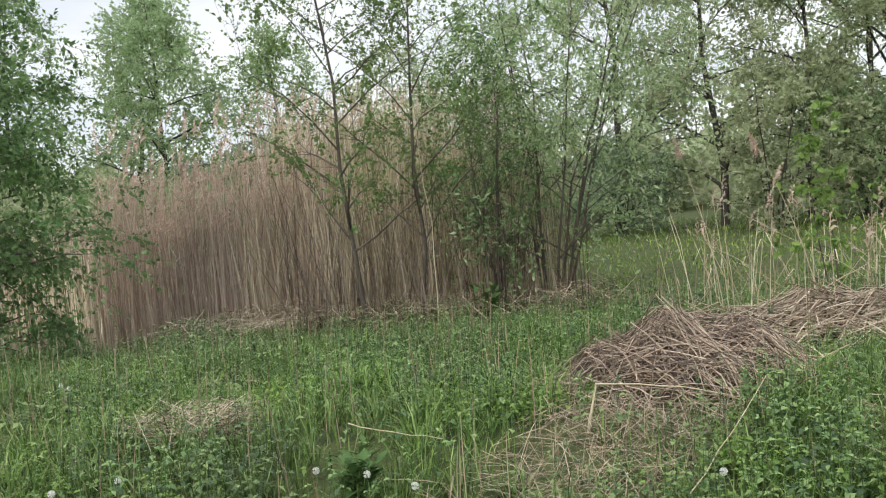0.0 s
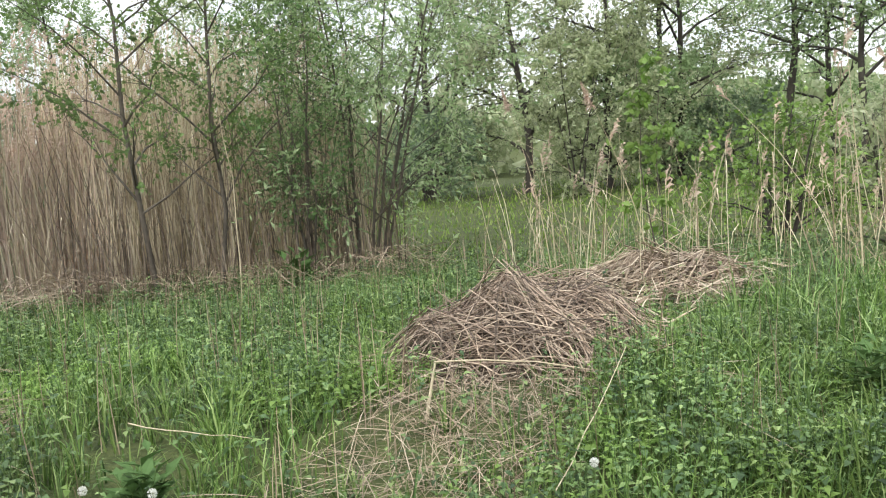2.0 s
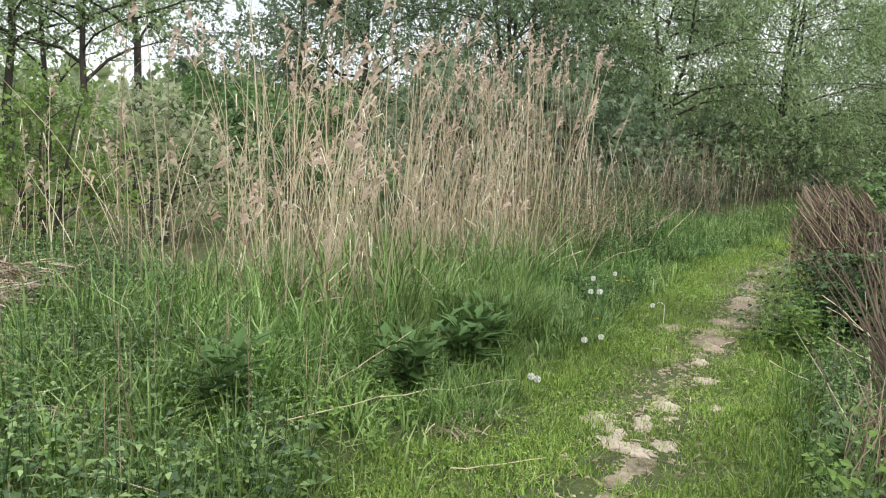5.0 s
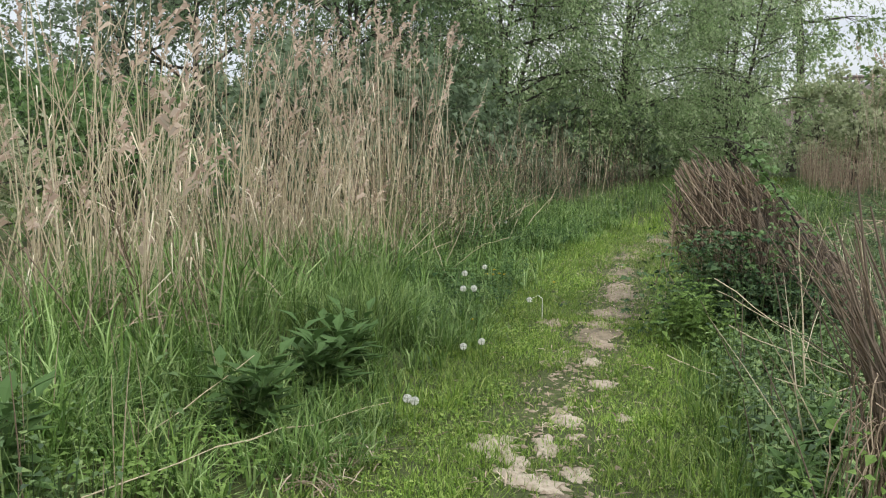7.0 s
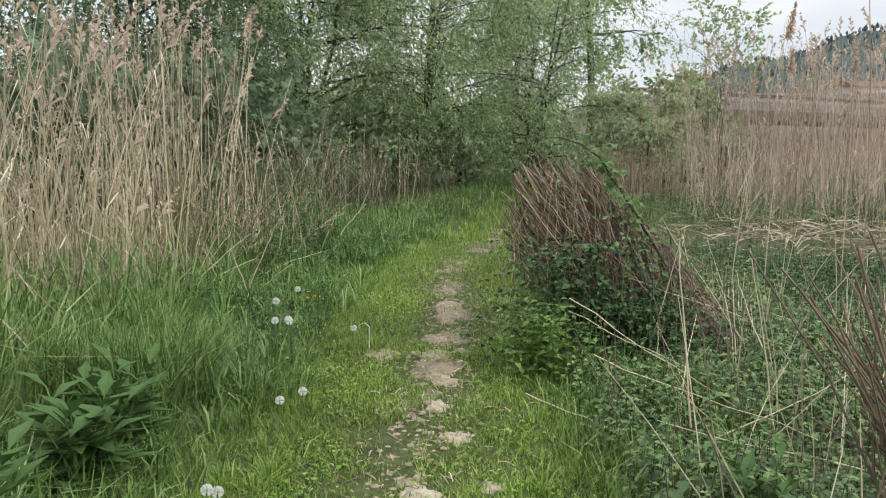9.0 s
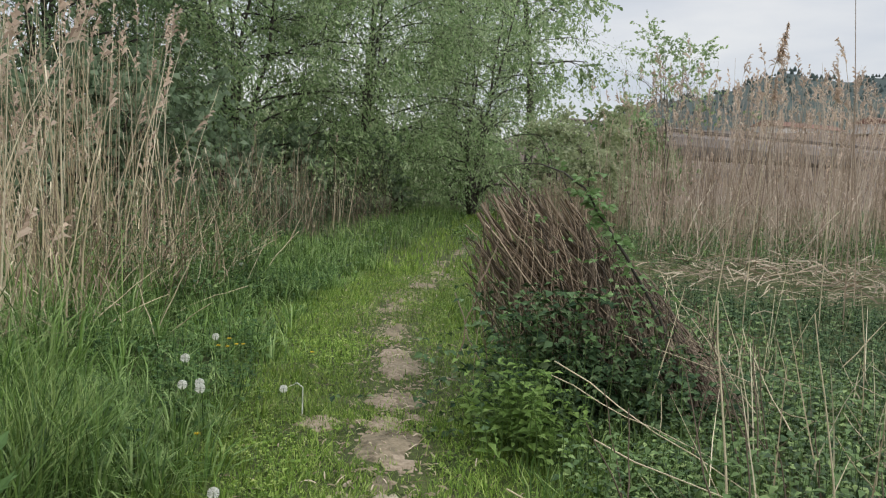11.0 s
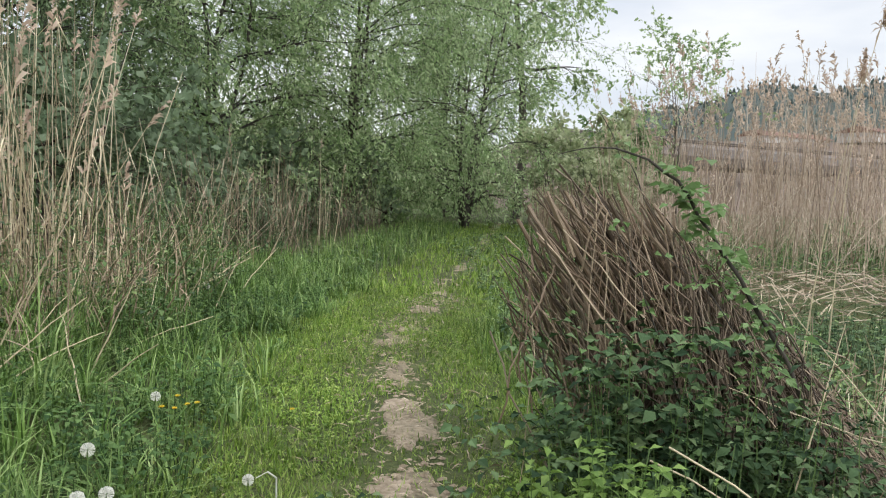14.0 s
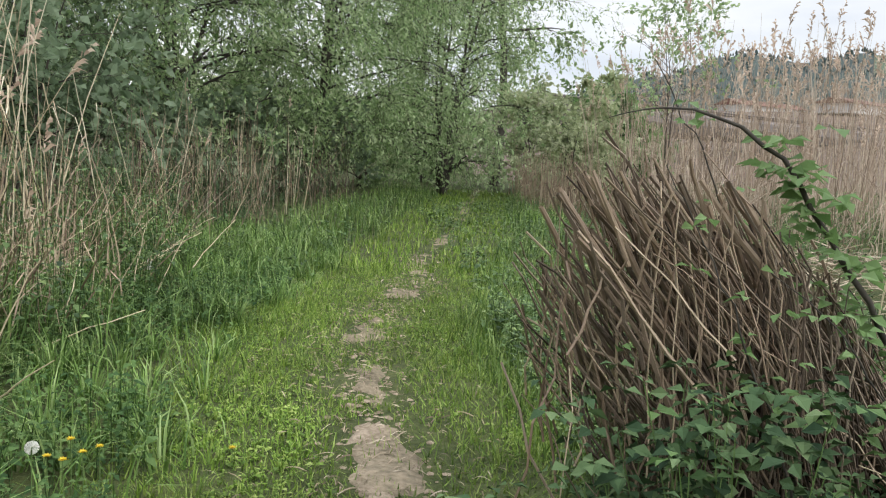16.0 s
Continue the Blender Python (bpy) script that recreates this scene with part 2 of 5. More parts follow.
def leaf_set(pos, along, up, length, width, fold=0.25, full=True):
    """Leaves with a folded midrib, growing from pos in the direction along."""
    n = len(pos)
    along = unit(along)
    side = unit(np.cross(along, up))
    nor = np.cross(side, along)
    L, W = np.asarray(length)[:, None], np.asarray(width)[:, None]
    mid = pos + along * L * 0.45
    lft, rgt = mid - side * W * 0.5 + nor * W * fold, mid + side * W * 0.5 + nor * W * fold
    tip = pos + along * L - nor * L * 0.12
    if full:
        v = np.stack([pos, lft, mid, rgt, tip], 1)
        f = np.array([[0, 2, 1], [0, 3, 2], [1, 2, 4], [2, 3, 4]])
        k = 5
    else:
        v = np.stack([pos, lft, rgt, tip], 1)
        f = np.array([[0, 2, 1], [1, 2, 3]])
        k = 4
    return v.reshape(-1, 3), ((np.arange(n) * k)[:, None, None] + f[None]).reshape(-1, 3)


def spin(n):
    a = RNG.uniform(0, 2 * np.pi, n)
    return np.stack([np.cos(a), np.sin(a), np.zeros(n)], 1)


def cells(x, y, size, seed=0):
    """Smooth value noise from 0 to 1."""
    x, y = np.asarray(x, float) / size, np.asarray(y, float) / size
    xi, yi = np.floor(x), np.floor(y)
    fx, fy = x - xi, y - yi
    fx, fy = fx * fx * (3 - 2 * fx), fy * fy * (3 - 2 * fy)

    def h(a, b):
        s = np.sin(a * 127.1 + b * 311.7 + seed * 74.7) * 43758.5453
        return s - np.floor(s)

    return (h(xi, yi) * (1 - fx) + h(xi + 1, yi) * fx) * (1 - fy) + (h(xi, yi + 1) * (1 - fx) + h(xi + 1, yi + 1) * fx) * fy


def step(v, a, b):
    t = np.clip((v - a) / (b - a), 0, 1)
    return t * t * (3 - 2 * t)


def trail(x):
    """The line of the footpath: y for x."""
    x = np.asarray(x, float)
    return 3.17 + 0.06 * np.sin(x * 1.3) - 0.165 * np.maximum(x - 11.3, 0) * step(x, 9, 15)


def land(x, y):
    """The height of the ground."""
    x, y = np.asarray(x, float), np.asarray(y, float)
    d = y - trail(x)
    bank = (0.33 * step(d, 0.6, 2.9) * (1 - 0.45 * step(x, 5, 9))) * (1 - 0.75 * step(y, 8.5, 12))
    right = 0.22 * step(-d, 4, 12) * step(x, 8, 18)
    start = 0.22 * step(-d, 0.7, 3.0) * (1 - step(x, 0.6, 2.5))
    rough = (cells(x, y, 0.9, 3) - 0.5) * 0.07 * step(np.abs(d), 0.5, 1.5) + (cells(x, y, 0.25, 5) - 0.5) * 0.02
    pond = -0.3 * step(y, 12.5, 14.5) * (1 - step(x, -5, -2.5)) * (1 - step(y, 24, 28))
    return bank + right + start + rough + pond


def off(x, y):
    return y - trail(x)


def ground_points(x, y):
    return np.stack([x, y, land(x, y)], 1)


def sown(n, x0, x1, y0, y1, keep=None):
    """Random places on the ground in a rectangle, kept by chance keep(x, y)."""
    x, y = RNG.uniform(x0, x1, n), RNG.uniform(y0, y1, n)
    if keep is not None:
        ok = RNG.uniform(0, 1, n) < keep(x, y)
        x, y = x[ok], y[ok]
    return ground_points(x, y)


def part(name, data, material, parent, label="", smooth=False):
    """(corners, triangles) as one mesh under a thing."""
    ob = new(name, mesh_of(name, data[0], data[1], material, smooth))
    ob.parent = parent
    if label:
        tagged(ob, label)
    return ob


def stuff(name, data, material, label, category):
    return tagged(new(name, mesh_of(name, data[0], data[1], material)), label, category, kind="stuff")


def thing(name, x, y, z, label, category, group=""):
    ob = new(name)
    ob.location = (x, y, z)
    ob.empty_display_size = 0.1
    return tagged(ob, label, category, group)


# ---- ground ----
def axis(lo, hi, fine_lo, fine_hi, step_fine, growth):
    a = list(np.arange(fine_lo, fine_hi, step_fine))
    s = step_fine
    while a[-1] < hi:
        s *= growth
        a.append(a[-1] + s)
    s = step_fine
    while a[0] > lo:
        s *= growth
        a.insert(0, a[0] - s)
    return np.array(a)


gx, gy = axis(-1500, 1500, -8, 18, 0.22, 1.25), axis(-1500, 1500, -3, 14, 0.22, 1.25)
GX, GY = np.meshgrid(gx, gy)
gv = np.stack([GX, GY, land(GX, GY)], -1).reshape(-1, 3)
nx, ny = len(gx), len(gy)
ii = (np.arange(ny - 1)[:, None] * nx + np.arange(nx - 1)[None]).reshape(-1, 1)
gf = np.concatenate([ii + np.array([[0, 1, nx + 1]]), ii + np.array([[0, nx + 1, nx]])])
M_GROUND = plain("damp_earth_and_moss", (0.02, 0.03, 0.009), (0.085, 0.1, 0.032), 0.95, 34, 0.9)
ground = tagged(new("ground", mesh_of("ground", gv, gf, M_GROUND, True)), "dark earth and moss under the meadow plants", "ground", kind="structure")

tx = np.arange(-6, 34, 0.06)
tw = 0.07 + 0.08 * cells(tx, tx * 0, 0.4, 2) + 0.05 * step(tx, 6.5, 8)
tt = np.linspace(-1, 1, 7)
TXX, TT = np.meshgrid(tx, tt)
TYY = trail(TXX) + TT * tw[None] * (1 + 0.5 * (cells(TXX, TT * 9, 0.22, 8) - 0.5) + 0.5 * (cells(TXX, TT * 5, 0.09, 9) - 0.5))
TZZ = land(TXX, TYY) + 0.006 - 0.016 * TT ** 2 + 0.022 * (cells(TXX, TYY, 0.4, 12) - 0.5) + 0.014 * (cells(TXX, TYY, 0.12, 13) - 0.5) - 0.03 * step(cells(TXX, TYY, 0.42, 33) + 0.5 * cells(TXX, TYY, 0.11, 34), 0.72, 0.95)
tv = np.stack([TXX, TYY, TZZ], -1).reshape(-1, 3)
n1 = len(tx)
ii = (np.arange(6)[:, None] * n1 + np.arange(n1 - 1)[None]).reshape(-1, 1)
tf = np.concatenate([ii + np.array([[0, 1, n1 + 1]]), ii + np.array([[0, n1 + 1, n1]])])
M_TRAIL = plain("trodden_soil", (0.06, 0.052, 0.03), (0.32, 0.26, 0.18), 0.95, 30, 1.0)
footpath = tagged(new("footpath", mesh_of("footpath", tv, tf, M_TRAIL, True)), "narrow trodden earth track through short grass", "path", kind="structure")

water = bpy.data.meshes.new("water")
water.from_pydata([(-24, 13, -0.16), (-2.6, 13, -0.16), (-2.6, 27, -0.16), (-24, 27, -0.16)], [], [(0, 1, 2, 3)])
water.materials.append(M_WATER)
tagged(new("water", water), "still dark pond water among the reeds", "water", kind="structure")


# ---- blades, leaves, reeds ----
def grass(name, at, height, width, lean, material, label, k=3):
    n = len(at)
    s = np.linspace(0, 1, k)
    h = RNG.uniform(height[0], height[1], n) * (0.6 + 0.8 * cells(at[:, 0], at[:, 1], 0.35, 21))
    d = spin(n)
    l = RNG.uniform(0.1, lean, n)
    pts = at[:, None] + d[:, None] * (h * l)[:, None, None] * (s ** 2)[None, :, None]
    pts[..., 2] += h[:, None] * (s - 0.35 * l[:, None] * s ** 2)[None].reshape(n, k) - 0.01
    side = unit(np.cross(d, np.array([[0, 0, 1.0]])) + 0.6 * spin(n))
    w = RNG.uniform(0.7, 1.3, n)[:, None] * width * np.maximum(1 - s ** 1.6, 0.04)[None]
    return stuff(name, ribbons(pts, side, w), material, label, "grass")


def tufts(name, centres, blades, radius, height, width, material, label, k=3):
    """Grass in separate tussocks whose blades arch outward from each middle."""
    n = len(centres)
    size = RNG.uniform(0.55, 1.35, n)
    who = np.repeat(np.arange(n), blades)
    m = len(who)
    d = unit(spin(m) + 0.25 * spin(n)[who])
    r = np.sqrt(RNG.uniform(0, 1, m))
    at = centres[who] + d * (radius * size[who] * r)[:, None] * 0.6
    at[:, 2] = land(at[:, 0], at[:, 1]) - 0.01
    h = RNG.uniform(height[0], height[1], m) * size[who] * (1.1 - 0.35 * r)
    l = 0.12 + 0.85 * r * RNG.uniform(0.5, 1.3, m)
    s = np.linspace(0, 1, k)
    pts = at[:, None] + d[:, None] * (h * l)[:, None, None] * (s ** 1.7)[None, :, None]
    pts[..., 2] += h[:, None] * (s[None] - 0.55 * l[:, None] * s[None] ** 2.4)
    side = unit(np.cross(d, np.array([[0, 0, 1.0]])) + 0.4 * spin(m))
    w = RNG.uniform(0.6, 1.3, m)[:, None] * width * np.maximum(1 - s ** 2.2, 0.04)[None]
    return stuff(name, ribbons(pts, side, w), material, label, "grass")


def nettle_data(at, height, leaf, pairs=5, full=True):
    """Upright herbs with leaf pairs set crosswise; returns leaves and stems."""
    n = len(at)
    h = RNG.uniform(height[0], height[1], n) * (0.55 + 0.85 * cells(at[:, 0], at[:, 1], 0.7, 91))
    tilt = spin(n) * RNG.uniform(0, 0.3, n)[:, None]
    top = at + tilt * h[:, None] + np.array([[0, 0, 1.0]]) * h[:, None]
    stems = tubes(np.stack([at, top], 1), np.stack([np.full(n, 0.003), np.full(n, 0.0015)], 1))
    sets = []
    a0 = RNG.uniform(0, 6.28, n)
    for i in range(pairs):
        s = 0.35 + 0.65 * i / (pairs - 1)
        p = at + (top - at) * s
        size = leaf * (1.25 - 0.75 * s) * RNG.uniform(0.7, 1.25, n) * (h / height[1] * 0.5 + 0.5)
        for q in (0, 1):
            a = a0 + i * 1.57 + q * 3.14 + RNG.uniform(-0.4, 0.4, n)
            d = np.stack([np.cos(a), np.sin(a), RNG.uniform(-0.45, 0.45, n)], 1)
            sets.append(leaf_set(p, d, np.tile([[0, 0, 1.0]], (n, 1)) + 0.3 * spin(n), size, size * 0.55, 0.25, full))
    return joined(sets), stems


def nettles(name, at, height, leaf, material, label, pairs=5):
    lv, st = nettle_data(at, height, leaf, pairs, False)
    ob = stuff(name, joined([lv, st]), material, label, "plants")
    return ob


def reed_data(at, height, bow=0.12, wind=(0.02, 0.0), thick=0.0045, leaf_n=2, plume=0.25, wild=0.05, plume_size=1.0):
    """Dry reed stems with hanging leaves and feathery tops: returns stems and plumes."""
    n, k = len(at), 4
    s = np.linspace(0, 1, k)
    h = RNG.uniform(height[0], height[1], n)
    d = spin(n) * RNG.uniform(0.0, bow, n)[:, None] + np.array([[wind[0], wind[1], 0]])
    st = spin(n) * np.abs(RNG.normal(0, wild, n))[:, None]
    pts = at[:, None] + (d * h[:, None])[:, None] * (s ** 2)[None, :, None] + (st * h[:, None])[:, None] * s[None, :, None]
    pts[..., 2] += h[:, None] * s[None] * (1 - 0.6 * np.sum(d * d + st * st, 1))[:, None]
    rad = RNG.uniform(0.7, 1.3, n)[:, None] * thick * np.array([1, 0.9, 0.7, 0.35])[None]
    pieces = [tubes(pts, rad)]
    for _ in range(leaf_n):
        pick = RNG.random(n) < 0.8
        m = int(pick.sum())
        u = RNG.uniform(0.25, 0.9, m)
        p = pts[pick, 0] + (pts[pick, 3] - pts[pick, 0]) * u[:, None]
        hd = spin(m)
        L = RNG.uniform(0.15, 0.42, m)
        up = RNG.uniform(-0.3, 0.6, m)
        q1 = p + hd * (L * 0.45)[:, None]
        q1[:, 2] += L * up * 0.7
        q2 = p + hd * (L * 0.8)[:, None]
        q2[:, 2] += L * (up - 0.7)
        w = RNG.uniform(0.005, 0.011, m)[:, None] * np.array([[0.7, 1, 0.1]])
        pieces.append(ribbons(np.stack([p, q1, q2], 1), unit(np.cross(hd, [[0, 0, 1.0]]) + 0.5 * spin(m)), w))
    stems = joined(pieces)
    has = RNG.random(n) < plume
    tops = pts[has, 3]
    axis_ = unit(pts[has, 3] - pts[has, 2])
    m = len(tops)
    tufts = []
    sway = spin(m) * 0.4 + np.array([[0.35, -0.1, 0]])
    for i in range(11):
        u = i / 11
        hd = unit(sway + 0.7 * spin(m) + axis_ * 0.9)
        L = RNG.uniform(0.04, 0.075, m) * plume_size * (1.3 - 0.9 * u)
        p = tops + axis_ * (0.17 * plume_size * (u - 0.5)) + sway * (0.07 * plume_size * u * u)
        q = p + hd * L[:, None] * 0.6
        r = p + hd * L[:, None] + np.stack([np.zeros(m), np.zeros(m), -L * 0.35], 1)
        w = RNG.uniform(0.012, 0.022, m)[:, None] * np.array([[0.5, 1, 0.15]]) * plume_size
        tufts.append(ribbons(np.stack([p, q, r], 1), unit(np.cross(hd, spin(m))), w))
    return stems, joined(tufts)


def reeds(name, at, height, material, label, singles=0, **kw):
    base = at.mean(0)
    ob = thing(name, float(base[0]), float(base[1]), float(land(base[0], base[1])), label, "reeds")
    tagged(ob, kind="stuff")
    at = at - np.array([[base[0], base[1], ob.location[2]]])
    order = np.argsort(at[:, 1])
    for i in order[:singles]:
        st, pl = reed_data(at[i:i + 1], height, **kw)
        reed = part("reed_stem", st, material, ob)
        if len(pl[0]):
            part("plume", pl, M_PLUME, reed, "feathery pinkish brown plume")
    stems, plumes = reed_data(at[order[singles:]], height, **kw)
    tagged(part("stems", stems, material, ob), kind="stuff")
    if len(plumes[0]):
        tagged(part("plumes", plumes, M_PLUME, ob, "feathery pinkish brown plumes"), kind="stuff")
    return ob


# ---- trees ----
def tree(name, label, x, y, height, spread, seed, stems=1, crown_from=0.25, limbs=12, subs=5, leaves=8000, leaf=0.09, slim=0.5,
         bark=None, foliage_mat=None, thick=None, droop=0.2, lean=(0.0, 0.0), rise=0.7, fan=0.25, twig=0.35, group="", category="tree", full=False, near=False):
    """A tapered trunk or several stems with limbs, twigs and a crown of single leaves."""
    global RNG
    kept, RNG = RNG, np.random.default_rng(seed)
    bark, foliage_mat = bark or M_BARK, foliage_mat or M_BUSH
    thick = thick or height * 0.012
    z = float(land(x, y)) - 0.05
    ob = thing(name, x, y, z, label, category, group)
    k = 7
    s = np.linspace(0, 1, k)
    trunks, rads = [], []
    for i in range(stems):
        out = spin(1)[0] * (fan * RNG.uniform(0.4, 1.2) if stems > 1 else 0) + np.array([lean[0], lean[1], 0])
        wob = np.cumsum(RNG.normal(0, 0.012 * height, (k, 3)), 0) * np.array([1, 1, 0])
        hh = height * RNG.uniform(0.75, 1.0) if stems > 1 else height
        p = out[None] * (s ** 1.3)[:, None] * hh + wob
        p[:, 2] = s * hh
        p -= p[:1]
        p[:, :2] += out[:2] * 0.7 if stems > 1 else 0.0
        trunks.append(p)
        rads.append(thick * (1.0 if stems == 1 else 0.7) * (1 - 0.9 * s ** 0.9))
    trunks, rads = np.array(trunks), np.array(rads)
    part("trunk", tubes(trunks, rads, 7), bark, ob, smooth=True)
    lp, lr = [], []
    kb = 5
    sb = np.linspace(0, 1, kb)
    for i in range(stems):
        for j in range(limbs):
            u = crown_from + (0.97 - crown_from) * (j + RNG.random()) / limbs
            q = u * (k - 1)
            a = int(min(q, k - 2))
            p0 = trunks[i, a] + (trunks[i, a + 1] - trunks[i, a]) * (q - a)
            r0 = rads[i, a] * 0.55
            v = (u - crown_from) / (1 - crown_from)
            L = spread * (0.35 + 0.65 * np.sin(np.pi * min(0.25 + v * slim * 1.4, 1.0))) * RNG.uniform(0.6, 1.15)
            az = j * 2.4 + i + RNG.uniform(-0.5, 0.5)
            d = np.array([np.cos(az), np.sin(az), 0])
            e = rise * RNG.uniform(0.6, 1.4)
            p = p0[None] + d[None] * (L * sb)[:, None]
            p[:, 2] += L * (e * sb - (droop + 0.25) * e * sb ** 2)
            p += np.cumsum(RNG.normal(0, 0.03 * L, (kb, 3)), 0) * (sb > 0)[:, None]
            lp.append(p)
            lr.append(r0 * (1 - 0.85 * sb))
    lp, lr = np.array(lp), np.array(lr)
    sp, sr = [], []
    for p, r in zip(lp, lr):
        L = np.linalg.norm(p[-1] - p[0])
        for j in range(subs):
            u = RNG.uniform(0.2, 0.98) * (kb - 1)
            a = int(min(u, kb - 2))
            p0 = p[a] + (p[a + 1] - p[a]) * (u - a)
            d = unit(unit(p[-1] - p[0]) * 0.7 + RNG.normal(0, 0.6, 3) + np.array([0, 0, 0.25]))
            l2 = L * RNG.uniform(0.25, 0.6)
            q = p0[None] + d[None] * (l2 * sb)[:, None] + np.cumsum(RNG.normal(0, 0.03 * l2, (kb, 3)), 0) * (sb > 0)[:, None]
            q[:, 2] -= droop * l2 * sb ** 2
            sp.append(q)
            sr.append(r[a] * 0.5 * (1 - 0.85 * sb))
    sp, sr = np.array(sp), np.array(sr)
    if near:
        for j in range(len(lp)):
            own = slice(j * subs, j * subs + subs)
            limb = part("limb", tubes(lp[j:j + 1], lr[j:j + 1], 5), bark, ob, smooth=True)
            for a_, b_ in zip(sp[own], sr[own]):
                part("branch", tubes(a_[None], b_[None], 3), bark, limb, smooth=True)
    else:
        tagged(part("branchwork", joined([tubes(lp, lr, 4), tubes(sp, sr, 3)]), bark, ob, smooth=True), kind="stuff")
    per = 7
    n = max(leaves // per, 1)
    allp = np.concatenate([sp, sp, lp, trunks[:, -kb:]]) if stems > 0 else sp
    pick = RNG.integers(0, len(allp), n)
    u = RNG.uniform(0.25, 1, n) * (kb - 1)
    a = np.minimum(u.astype(int), kb - 2)
    p0 = allp[pick, a] + (allp[pick, a + 1] - allp[pick, a]) * (u - a)[:, None]
    d = unit(unit(allp[pick, -1] - allp[pick, 0]) * 0.6 + RNG.normal(0, 0.55, (n, 3)) + np.array([[0, 0, 0.15 - droop * 0.9]]))
    tl = twig * RNG.uniform(0.5, 1.3, n)
    p1 = p0 + d * (tl * 0.5)[:, None]
    p2 = p0 + d * tl[:, None]
    p2[:, 2] -= droop * tl * 0.5
    tw_ = ribbons(np.stack([p0, p2], 1), unit(np.cross(d, RNG.normal(0, 1, (n, 3)))), np.full((n, 2), max(0.005, thick * 0.05)) * np.array([[1, 0.4]]))
    f = np.tile(np.linspace(0.2, 1, per), n)[:, None]
    rep = np.repeat(np.arange(n), per)
    pos = p0[rep] + (p2 - p0)[rep] * f
    m = len(pos)
    dirs = unit(d[rep] * 0.7 + RNG.normal(0, 0.6, (m, 3)) + np.array([[0, 0, -0.15 - 0.4 * droop]]))
    size = leaf * RNG.uniform(0.55, 1.35, m)
    lv = leaf_set(pos, dirs, RNG.normal(0, 1.0, (m, 3)) + np.array([[0, 0, 0.6]]), size, size * slim, 0.15, full)
    tagged(part("crown", lv, foliage_mat, ob), kind="stuff")
    tagged(part("twigwork", tw_, bark, ob), kind="stuff")
    RNG = kept
    return ob


# trees and bushes beyond the pond
tree("alder_sapling", "slender leaning alder sapling with sparse young leaves", -1.3, 12.6, 7.5, 2.1, 11, crown_from=0.15, limbs=27, subs=7, leaves=7000, leaf=0.058, slim=0.75, foliage_mat=M_ALDER, thick=0.042, droop=0.05, lean=(-0.09, 0.0), rise=0.75, group="alder saplings", full=True, near=True)
tree("alder_sapling", "slender upright alder sapling with sparse young leaves", -0.5, 12.5, 7.2, 1.7, 12, crown_from=0.15, limbs=27, subs=7, leaves=6000, leaf=0.058, slim=0.75, foliage_mat=M_ALDER, thick=0.036, droop=0.05, lean=(0.05, 0.0), rise=0.95, group="alder saplings", full=True, near=True)
tree("willow_bush", "many-stemmed grey-green willow bush before dry reeds", 1.5, 13.0, 7.6, 1.8, 13, stems=8, crown_from=0.12, limbs=10, subs=5, leaves=21000, lean=(0.1, 0.0), twig=0.55, leaf=0.1, slim=0.32, foliage_mat=M_WILLOW, thick=0.035, droop=0.15, fan=0.28, rise=0.8, category="bush", near=True)
tree("leafy_bush", "dense dark green bush overhanging the pond edge", -6.75, 11.2, 6.8, 2.2, 14, stems=6, crown_from=0.04, limbs=14, subs=5, leaves=32000, leaf=0.09, slim=0.6, foliage_mat=M_BUSH, thick=0.06, droop=0.35, fan=0.13, twig=0.5, rise=0.4, category="bush", near=True)


tree("willow_bush", "dark green thin-stemmed bush between saplings and willow", 0.75, 12.75, 4.3, 0.8, 15, stems=6, crown_from=0.15, limbs=9, subs=4, leaves=5000, twig=0.4, leaf=0.075, slim=0.4, foliage_mat=M_BUSH, thick=0.028, droop=0.1, fan=0.14, rise=1.1, category="bush")


def far_tree(x, y, h, r, lf, mt, lab, seed, low=0.1):
    tree("tree", lab, x, y, h, r, seed, crown_from=low, limbs=20, subs=6, leaves=int(lf * 0.68), leaf=0.152, slim=0.62, foliage_mat=mt, bark=M_BARK_DARK, droop=0.15, rise=0.7, twig=0.95, thick=h * 0.013, group="far trees")


far_tree(-17, 33, 12, 3.4, 15000, M_POPLAR_HAZE, "tall thin green tree beyond the pond", 30)
far_tree(-12.6, 35, 11.5, 2.6, 12000, M_POPLAR_HAZE, "tall thin sparse tree beyond the pond", 31, 0.2)
far_tree(-9.8, 31, 10.0, 2.8, 20000, M_POPLAR_HAZE, "rounded fresh green tree beyond the reeds", 32)
far_tree(-6.5, 37, 10.0, 3.2, 14000, M_POPLAR_HAZE, "light green tree behind the reeds", 33)
far_tree(-2.0, 40, 9.0, 3.5, 10000, M_OLIVE_HAZE, "olive green tree behind the reeds", 34)
far_tree(2.5, 38, 10, 3.5, 12000, M_POPLAR_HAZE, "light green tree behind the willow", 35)
far_tree(6.4, 31, 13, 3.6, 18000, M_OLIVE_HAZE, "olive green tree at the meadow's edge", 36, 0.04)
far_tree(9.6, 29, 12, 3.4, 20000, M_OLIVE_HAZE, "olive green tree at the meadow's edge", 37, 0.04)
far_tree(12.2, 28, 11, 3.2, 26000, M_OLIVE_HAZE, "dense olive tree at the meadow's edge", 38, 0.04)
far_tree(15.5, 29, 12, 3.8, 22000, M_OLIVE_HAZE, "yellow-green tree at the meadow's edge", 39, 0.04)
far_tree(18.6, 27, 13, 3.6, 15000, M_WILLOW, "open tree with dark bare limbs and pale leaves", 40, 0.3)
